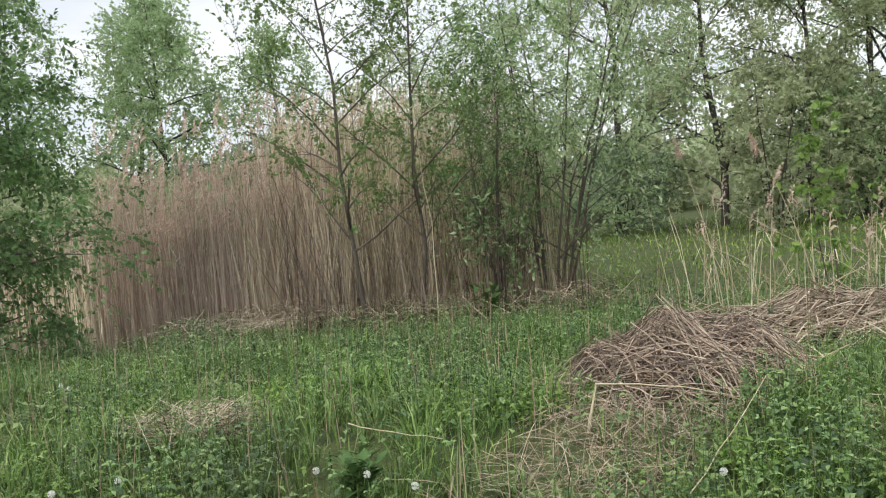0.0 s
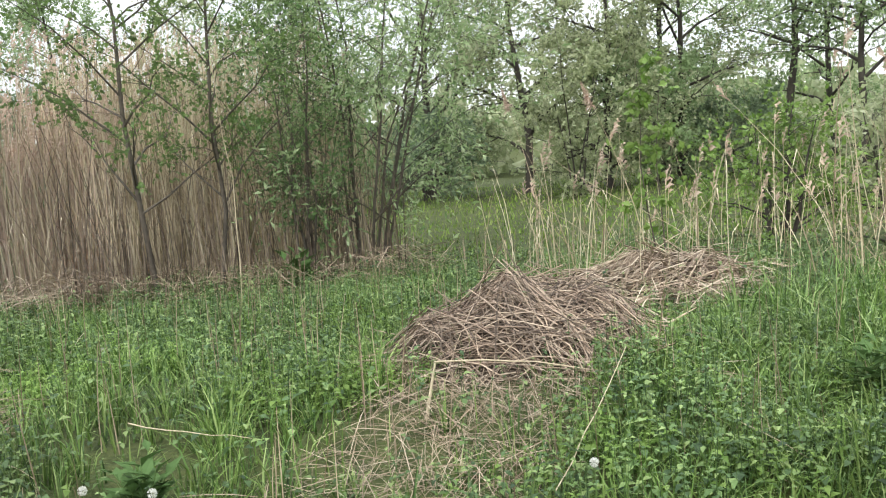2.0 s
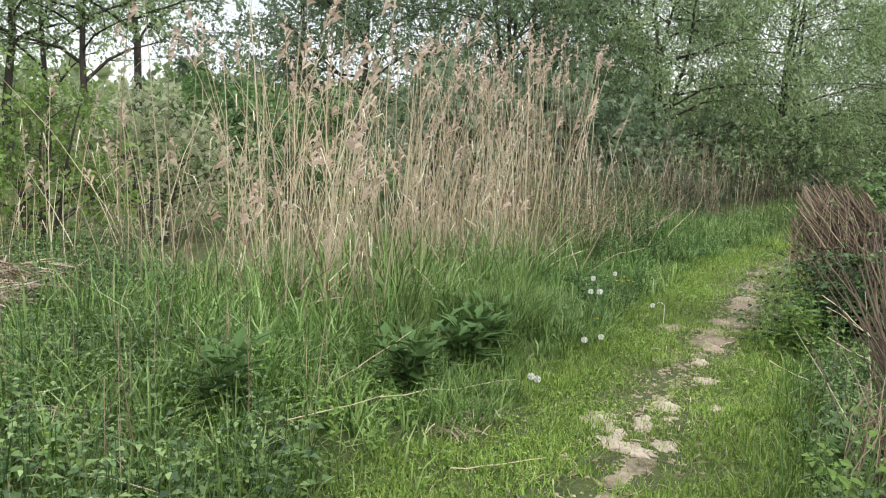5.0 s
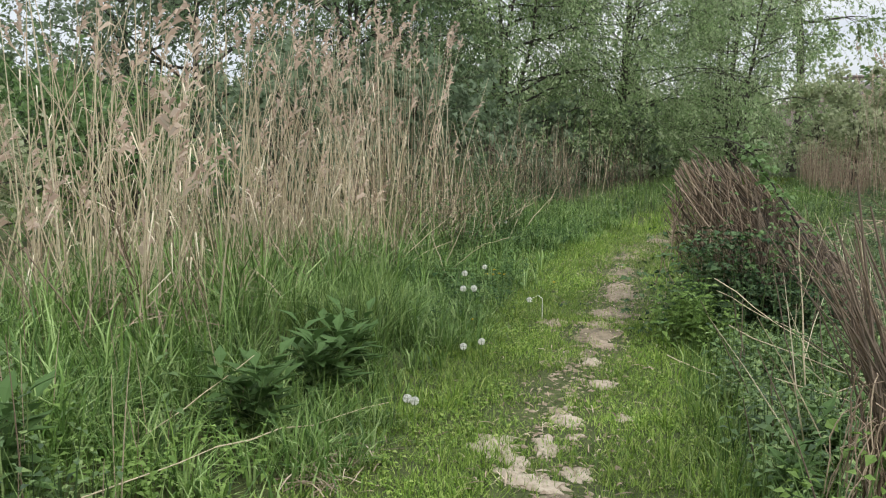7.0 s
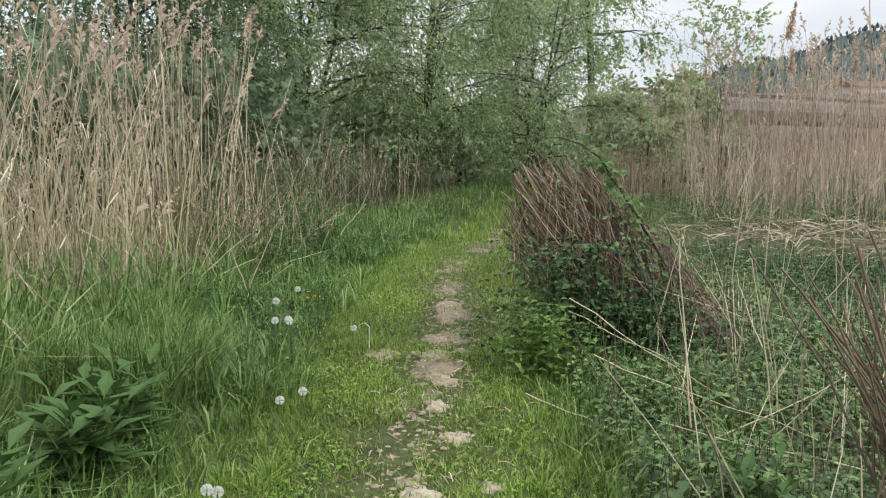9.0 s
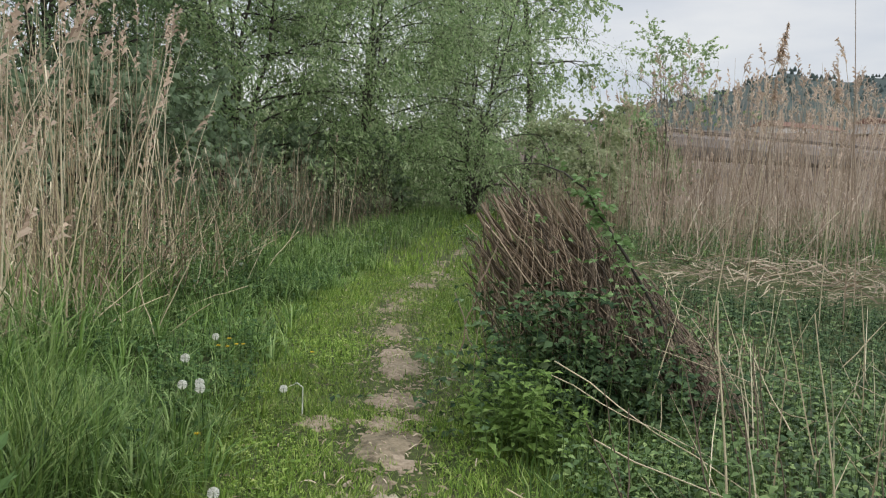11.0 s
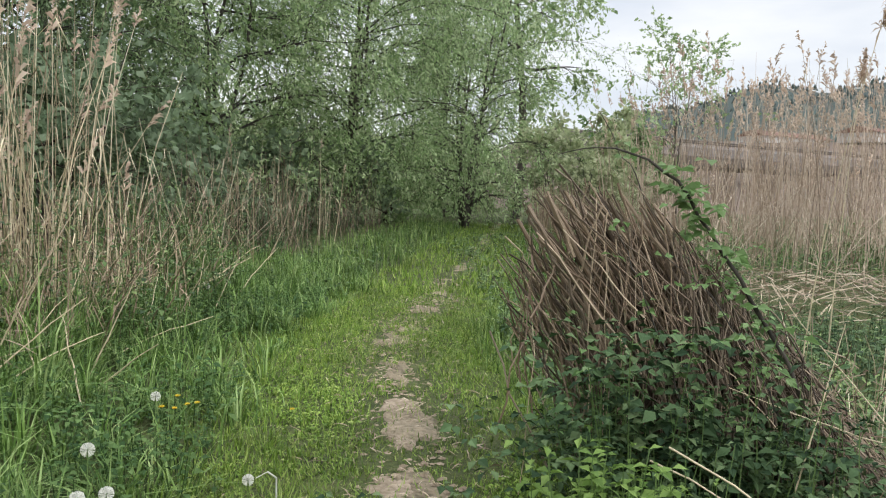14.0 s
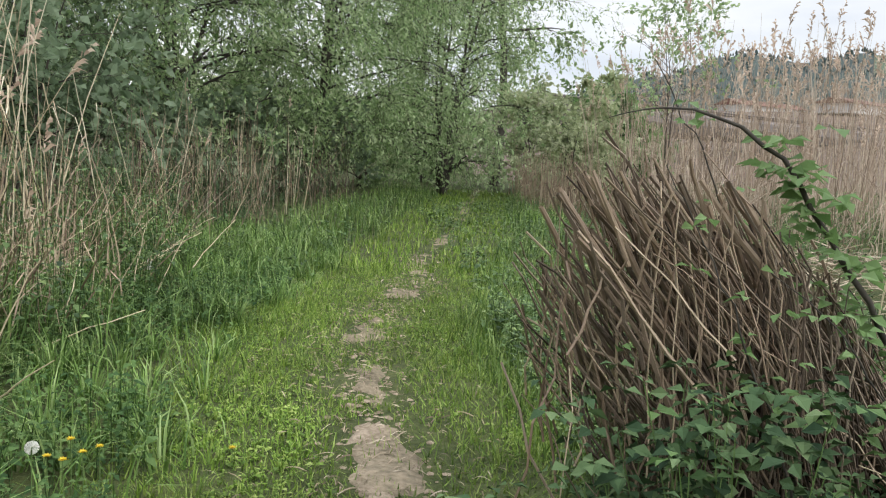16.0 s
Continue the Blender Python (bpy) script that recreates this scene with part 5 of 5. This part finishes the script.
def threes(c, size):
    n = len(c)
    a = RNG.uniform(0, 6.28, n)
    sets = []
    for k in (-1.2, 0, 1.2):
        d = np.stack([np.cos(a + k), np.sin(a + k), RNG.uniform(-0.5, 0.1, n)], 1)
        L = size * RNG.uniform(0.7, 1.2, n) * (1.0 if k == 0 else 0.8)
        sets.append(leaf_set(c + d * 0.01, d, np.tile([[0, 0, 1.0]], (n, 1)) + 0.4 * RNG.normal(0, 1, (n, 3)), L, L * 0.7, 0.18))
    return joined(sets)


def cane(pts, thick, n_leaves, lo, hi, size, label, material=None):
    pts = np.array(pts, float)
    base = pts[0].copy()
    t = np.linspace(0, 1, len(pts))
    s = np.linspace(0, 1, 22)
    p = np.stack([np.interp(s, t, pts[:, i]) for i in range(3)], 1) - base
    for _ in range(2):
        p[1:-1] = (p[:-2] + 2 * p[1:-1] + p[2:]) / 4
    p += RNG.normal(0, 0.006, p.shape)
    ob = thing("bramble", *base, label, "bramble", "brambles")
    part("cane", tubes(p[None], (thick * (1 - 0.7 * s))[None], 6), M_BARK_DARK, ob, smooth=True)
    k = RNG.uniform(lo, hi, n_leaves)
    c = np.stack([np.interp(k, s, p[:, i]) for i in range(3)], 1) + RNG.normal(0, 0.05, (n_leaves, 3))
    for j in range(n_leaves):
        part("leaf", threes(c[j:j + 1], size), material or M_BUSH, ob)


cane([(7.78, 1.42, 0.05), (7.72, 1.6, 0.5), (7.76, 1.8, 0.88), (7.8, 1.98, 1.12), (7.83, 2.1, 1.34), (7.87, 2.28, 1.44), (7.9, 2.5, 1.47), (7.95, 2.62, 1.4)], 0.012, 90, 0.05, 0.6, 0.07, "thick arching bramble cane with green leaves")
cane([(7.5, 2.0, 0.02), (7.55, 2.15, 0.5), (7.65, 2.3, 0.95), (7.8, 2.45, 1.3)], 0.005, 16, 0.2, 0.9, 0.055, "thin bramble shoot climbing the stem stack")
cane([(7.42, 1.7, 0.02), (7.45, 1.8, 0.45), (7.55, 2.0, 0.85), (7.7, 2.2, 1.05)], 0.005, 18, 0.2, 0.95, 0.055, "thin bramble shoot climbing the stem stack")
cane([(8.5, 1.6, 0.02), (8.4, 1.9, 0.9), (8.35, 2.1, 1.3), (8.4, 2.3, 1.65)], 0.006, 10, 0.4, 0.9, 0.06, "thin bramble shoot above the stem stack")
skirt = thing("bramble_bush", 7.6, 2.05, float(land(7.6, 2.05)), "dark green bramble and nettle leaves round the stem stack", "bush")
tagged(part("leaf_mass", bramble_leaves(480, (-0.05, -0.1, 0), 0.24, 0.42, 0.03, 0.4, 0.06), M_BRAMBLE, skirt), kind="stuff")
tagged(part("upper_leaf_mass", bramble_leaves(60, (-0.05, 0.1, 0), 0.16, 0.3, 0.35, 0.85, 0.055), M_BUSH, skirt, "lighter leaves higher up"), kind="stuff")
tagged(part("verge_leaf_mass", bramble_leaves(300, (0.3, 0.3, 0), 0.36, 0.09, 0.02, 0.3, 0.052), M_BRAMBLE, skirt), kind="stuff")
tagged(part("front_leaf_mass", bramble_leaves(360, (-0.15, 0.05, 0), 0.1, 0.36, 0.02, 0.5, 0.055), M_BRAMBLE, skirt), kind="stuff")
tagged(part("face_leaf_mass", bramble_leaves(210, (-0.12, 0.3, 0), 0.12, 0.24, 0.3, 0.8, 0.06), M_BRAMBLE, skirt), kind="stuff")
tall = np.concatenate([np.stack([RNG.uniform(-0.3, 0.7, 60), RNG.normal(0.34, 0.07, 60), np.zeros(60)], 1), np.stack([RNG.normal(-0.3, 0.08, 50), RNG.uniform(-0.5, 0.5, 50), np.zeros(50)], 1)])
nl, ns = nettle_data(tall, (0.25, 0.62), 0.065, 6)
tagged(part("nettle_leaf_mass", nl, M_BRAMBLE, skirt), kind="stuff")
tagged(part("nettle_stem_mass", ns, M_GREEN_STEM, skirt), kind="stuff")
skirt2 = thing("bramble_bush", 7.1, 2.5, float(land(7.15, 2.4)), "light green nettle tuft at the path's edge", "bush")
nl, ns = nettle_data(np.stack([RNG.normal(0, 0.16, 90), RNG.normal(0, 0.12, 90), np.zeros(90)], 1), (0.15, 0.36), 0.08, 5)
tagged(part("leaf_mass", nl, M_FRESH, skirt2), kind="stuff")
tagged(part("stem_mass", ns, M_GREEN_STEM, skirt2), kind="stuff")

# ---- bundle of bare stems near the bend ----
bundle = thing("stem_bundle", 3.76, 1.92, float(land(3.76, 1.92)), "bound bundle of bare brown stems fanning out at the top", "brush pile")
for i in range(58):
    waist = np.array([RNG.normal(0, 0.045), 0.07 + RNG.normal(0, 0.045), RNG.uniform(0.6, 0.74)])
    foot = np.array([RNG.normal(0, 0.1), RNG.normal(-0.04, 0.09), 0.0])
    fan_ = unit(np.array([RNG.normal(0.06, 0.2), RNG.normal(0.3, 0.22), 1.0]))
    reach = RNG.uniform(0.12, 0.62)
    tip = waist + fan_ * reach + np.array([0, RNG.normal(0.02, 0.04), 0])
    p = np.stack([foot, (foot + waist) / 2 + RNG.normal(0, 0.012, 3), waist, waist + fan_ * reach * 0.5 + RNG.normal(0, 0.008, 3), tip])
    r = RNG.uniform(0.0024, 0.0054)
    part("stem", tubes(p[None], (r * np.array([1, 1, 0.95, 0.85, 0.6]))[None], 5), (M_BRUSH, M_STEM, M_BRUSH)[i % 3], bundle)
n = 90
fall = np.linspace(0, 1, 7)
fp = np.stack([RNG.normal(-0.03, 0.05, n), RNG.normal(0.07, 0.05, n), RNG.uniform(0.45, 0.78, n)], 1)[:, None] + np.zeros((n, 7, 3))
fp[..., 2] -= (RNG.uniform(0.15, 0.45, n))[:, None] * fall ** 1.5
fp += (spin(n) * RNG.uniform(0.02, 0.16, n)[:, None])[:, None] * np.sqrt(fall)[None, :, None] + np.cumsum(RNG.normal(0, 0.008, (n, 7, 3)), 1)
tagged(part("grass_tangle", tubes(fp, np.full((n, 7), 0.0024), 3), M_REED_DARK, bundle, "pale hanging strips of dead grass"), kind="stuff")
fresh = thing("young_elder", 3.62, 2.12, float(land(3.62, 2.12)), "young shrub with bright fresh green leaves", "shrub")
for i in range(7):
    a_ = i * 0.9
    top = np.array([0.16 * math.cos(a_), 0.16 * math.sin(a_), RNG.uniform(0.45, 0.72)])
    part("stem", tubes(np.stack([top * 0, top * 0.5 + [0, 0, 0.03], top])[None], np.array([[0.005, 0.004, 0.002]]), 5), M_GREEN_STEM, fresh)
    for k in range(5):
        part("leaf", threes((top * (0.6 + 0.1 * k))[None] + RNG.normal(0, 0.03, (1, 3)), 0.055), M_FRESH, fresh)


# ---- docks, dandelions, stones ----
def dock(x, y, n, L, label):
    z = float(land(x, y))
    ob = thing("dock_plant", x, y, z, label, "plant", "dock plants")
    for i in range(n // 2):
        a_ = i * 2.4 + RNG.uniform(-0.3, 0.3)
        out = 0.55 * math.sqrt((i + 0.5) / (n // 2))
        h = L * RNG.uniform(0.55, 1.05)
        top = np.array([math.cos(a_) * out * h, math.sin(a_) * out * h, h])
        stem = np.stack([top * 0.1 * [1, 1, 0], top * [0.45, 0.45, 0.55], top])
        part("stem", tubes(stem[None], np.array([[0.0045, 0.0035, 0.002]]), 5), M_GREEN_STEM, ob)
        for k in range(7):
            u = 0.2 + 0.13 * k
            q = np.array([np.interp(u, [0, 0.5, 1], stem[:, j]) for j in range(3)])
            g = a_ + k * 2.2
            d = np.array([[math.cos(g), math.sin(g), RNG.uniform(0.0, 0.6) + 0.5 * u * u]])
            size = np.array([L * RNG.uniform(0.42, 0.62) * (1.15 - 0.5 * u)])
            part("leaf", leaf_set(q[None], d, np.array([[0.1, 0.05, 1.0]]), size, size * 0.46, 0.16), M_DOCK, ob)


dock(-0.66, 4.95, 22, 0.36, "dark green broad-leaved dock in the grass")
dock(5.05, 4.45, 26, 0.42, "large dark green dock beside the path")
dock(4.4, 4.5, 24, 0.4, "large dark green dock beside the path")
dock(5.55, 4.5, 22, 0.4, "dark green broad-leaved dock beside the path")
dock(3.3, 4.9, 20, 0.4, "dark green broad-leaved dock in the nettles")
dock(4.9, 1.9, 14, 0.3, "broad green dock beside the stems")
dock(4.5, 2.15, 12, 0.26, "broad green dock at the path's edge")
dock(0.55, 11.9, 14, 0.6, "large fresh green sedge clump by the willow")

gold = RNG.normal(0, 1, (150, 3))
gold = unit(gold)
puff = ribbons(np.stack([gold * 0.004, gold * 0.017, gold * 0.0225], 1), unit(np.cross(gold, RNG.normal(0, 1, (150, 3)))), np.full((150, 1), 0.0055) * np.array([[0.12, 0.45, 1.0]]))
PUFF = mesh_of("seed_head", puff[0], puff[1], M_CLOCK)


def dandelion(x, y, z):
    g = float(land(x, y))
    z = max(z, g + 0.1)
    ob = thing("dandelion_clock", x, y, g, "white dandelion seed head on a thin green stem", "dandelion", "dandelion clocks")
    h = z - g
    part("stem", tubes(np.array([[[0.0, 0, 0], [0.006, 0.004, h * 0.5], [0, 0, h]]]), np.array([[0.0025, 0.002, 0.0018]]), 5), M_GREEN_STEM, ob)
    head = new("seed_head", PUFF)
    head.location = (0, 0, h)
    head.parent = ob


for x, y, z in [(-3.82, 7.98, 0.5), (-3.66, 7.8, 0.5), (-2.16, 5.09, 0.4), (-2.51, 4.96, 0.4), (-0.3, 4.51, 0.4), (-0.58, 4.72, 0.42), (-0.92, 5.0, 0.38), (-1.27, 7.92, 0.45), (1.35, 4.4, 0.36)]:
    dandelion(x, y, z)
for x, y, z in [(7.13, 4.18, 0.43), (6.69, 4.0, 0.4), (6.93, 4.14, 0.35), (6.97, 4.07, 0.35), (4.9, 3.91, 0.16), (4.93, 3.88, 0.14), (5.88, 3.87, 0.19), (6.03, 3.79, 0.19), (7.65, 3.77, 0.15), (8.29, 4.29, 0.3), (12.2, 4.9, 0.3), (12.6, 5.0, 0.28)]:
    dandelion(x, y, z)
bent = np.array([[[0, 0, 0], [0.005, 0, 0.1], [0.0, 0.0, 0.17], [-0.02, 0.03, 0.2], [-0.03, 0.07, 0.18]]])
flower = tagged(new("bent_stem", mesh_of("bent_stem", *tubes(bent, np.full((1, 5), 0.0035), 6), M_CLOCK, True)), "pale bent dandelion stem without its head", "plant stem")
flower.location = (7.62, 3.66, 0.0)


def stone(x, y, rx, ry, turn):
    """A worn pale patch of hard ground standing a little proud of the turf."""
    n = 30
    a = np.arange(n) * 2 * np.pi / n
    r = 1 + 0.42 * (cells(np.cos(a) * 2 + x * 7, np.sin(a) * 2 + y * 5, 0.6, 5) - 0.5) * 2 + 0.3 * (cells(np.cos(a) * 2 + y * 7, np.sin(a) * 2 + x * 5, 0.16, 6) - 0.5)
    rings = []
    for k, h in ((1.0, -0.012), (0.86, 0.002), (0.5, 0.005)):
        lx, ly = rx * k * r * np.cos(a), ry * k * r * np.sin(a)
        rings.append(np.stack([lx, ly, h + 0.008 * (cells(lx * 9 + x, ly * 9 + y, 0.5, 2) - 0.5)], 1))
    v = np.concatenate(rings + [np.array([[0, 0, 0.006]])])
    f = []
    for k in range(2):
        for i in range(n):
            j = (i + 1) % n
            f += [(k * n + i, k * n + j, k * n + n + j), (k * n + i, k * n + n + j, k * n + n + i)]
    f += [(2 * n + i, 2 * n + (i + 1) % n, 3 * n) for i in range(n)]
    ob = new("stone", mesh_of("stone", v, np.array(f), M_STONE if x < 6.8 else M_SOIL, True))
    ob.location, ob.rotation_euler = (x, y, float(land(x, y)) + 0.006), (0, 0, turn)
    ob.scale = (0.9, 0.9, 1)
    ob.parent = footpath


for x, y, rx, ry, tr in [(4.8, 3.45, 0.16, 0.12, 0.3), (4.62, 3.32, 0.16, 0.08, 0.6), (4.42, 3.2, 0.2, 0.08, 1.2), (4.55, 3.02, 0.1, 0.1, 0), (4.85, 3.2, 0.16, 0.06, 0.2), (5.24, 3.15, 0.13, 0.1, 0.4), (5.34, 2.86, 0.06, 0.07, 0), (5.92, 3.02, 0.1, 0.09, 0.8), (6.41, 3.14, 0.12, 0.09, 0.2)]:
    stone(x, y, rx, ry, tr)
for x, y, rx, ry, tr in [(6.95, 3.14, 0.15, 0.11, 0.5), (7.5, 3.55, 0.15, 0.12, 0.2), (7.54, 3.2, 0.14, 0.11, 0.1), (7.63, 3.03, 0.08, 0.06, 0.9), (7.95, 3.21, 0.2, 0.11, 0.3), (8.7, 3.17, 0.2, 0.1, 0.1), (9.35, 3.2, 0.22, 0.09, 3.0)]:
    stone(x, y, rx, ry, tr)


# clods of trodden earth, too many to count
cx = RNG.uniform(3.5, 16, 1300)
cy = trail(cx) + RNG.normal(0, 0.13, 1300)
cr_ = RNG.uniform(0.006, 0.024, 1300)
ring = np.arange(5) * 2 * np.pi / 5
cv = np.stack([np.cos(ring), np.sin(ring), ring * 0], 1)[None] * (cr_[:, None] * RNG.uniform(0.6, 1.4, (1300, 5)))[..., None]
cv = np.concatenate([cv, np.stack([cr_ * 0, cr_ * 0, cr_ * RNG.uniform(0.25, 0.6, 1300)], 1)[:, None]], 1) + np.stack([cx, cy, land(cx, cy) + 0.002], 1)[:, None]
cf = np.array([(i, (i + 1) % 5, 5) for i in range(5)])[None] + (np.arange(1300) * 6)[:, None, None]
stuff("soil_crumbs", (cv, cf), M_SOIL, "crumbs of dry earth trodden loose on the track", "soil")

# crumbs of pale earth along the track
for i in range(20):
    x = RNG.uniform(4.2, 10.5)
    stone(x, float(trail(x)) + RNG.normal(0, 0.11), RNG.uniform(0.015, 0.05), RNG.uniform(0.012, 0.035), RNG.uniform(0, 3))


def yellow_flower(x, y, h):
    """A dandelion in bloom: a stem and a flat head of narrow petals."""
    g = float(land(x, y))
    ob = thing("yellow_flower", x, y, g, "small yellow flower on a short stem", "flower", "yellow flowers")
    part("stem", tubes(np.array([[[0, 0, 0], [0.004, 0, h * 0.5], [0, 0, h]]], float), np.array([[0.002, 0.002, 0.0015]]), 5), M_GREEN_STEM, ob)
    a = np.arange(26) * 2.4
    d = np.stack([np.cos(a), np.sin(a), 0.35 + 0.03 * np.arange(26)], 1)
    L = np.full(26, 0.018)
    part("petals", leaf_set(np.tile([[0, 0, h]], (26, 1)), d, np.tile([[0, 0, 1.0]], (26, 1)), L, L * 0.35), M_YELLOW, ob, "bright yellow petals")


for x, y, h in [(8.5, 4.2, 0.2), (8.56, 4.26, 0.22), (8.42, 4.24, 0.2), (8.47, 4.31, 0.19), (8.62, 4.18, 0.17), (6.85, 4.05, 0.12), (8.9, 3.75, 0.08)]:
    yellow_flower(x, y, h)
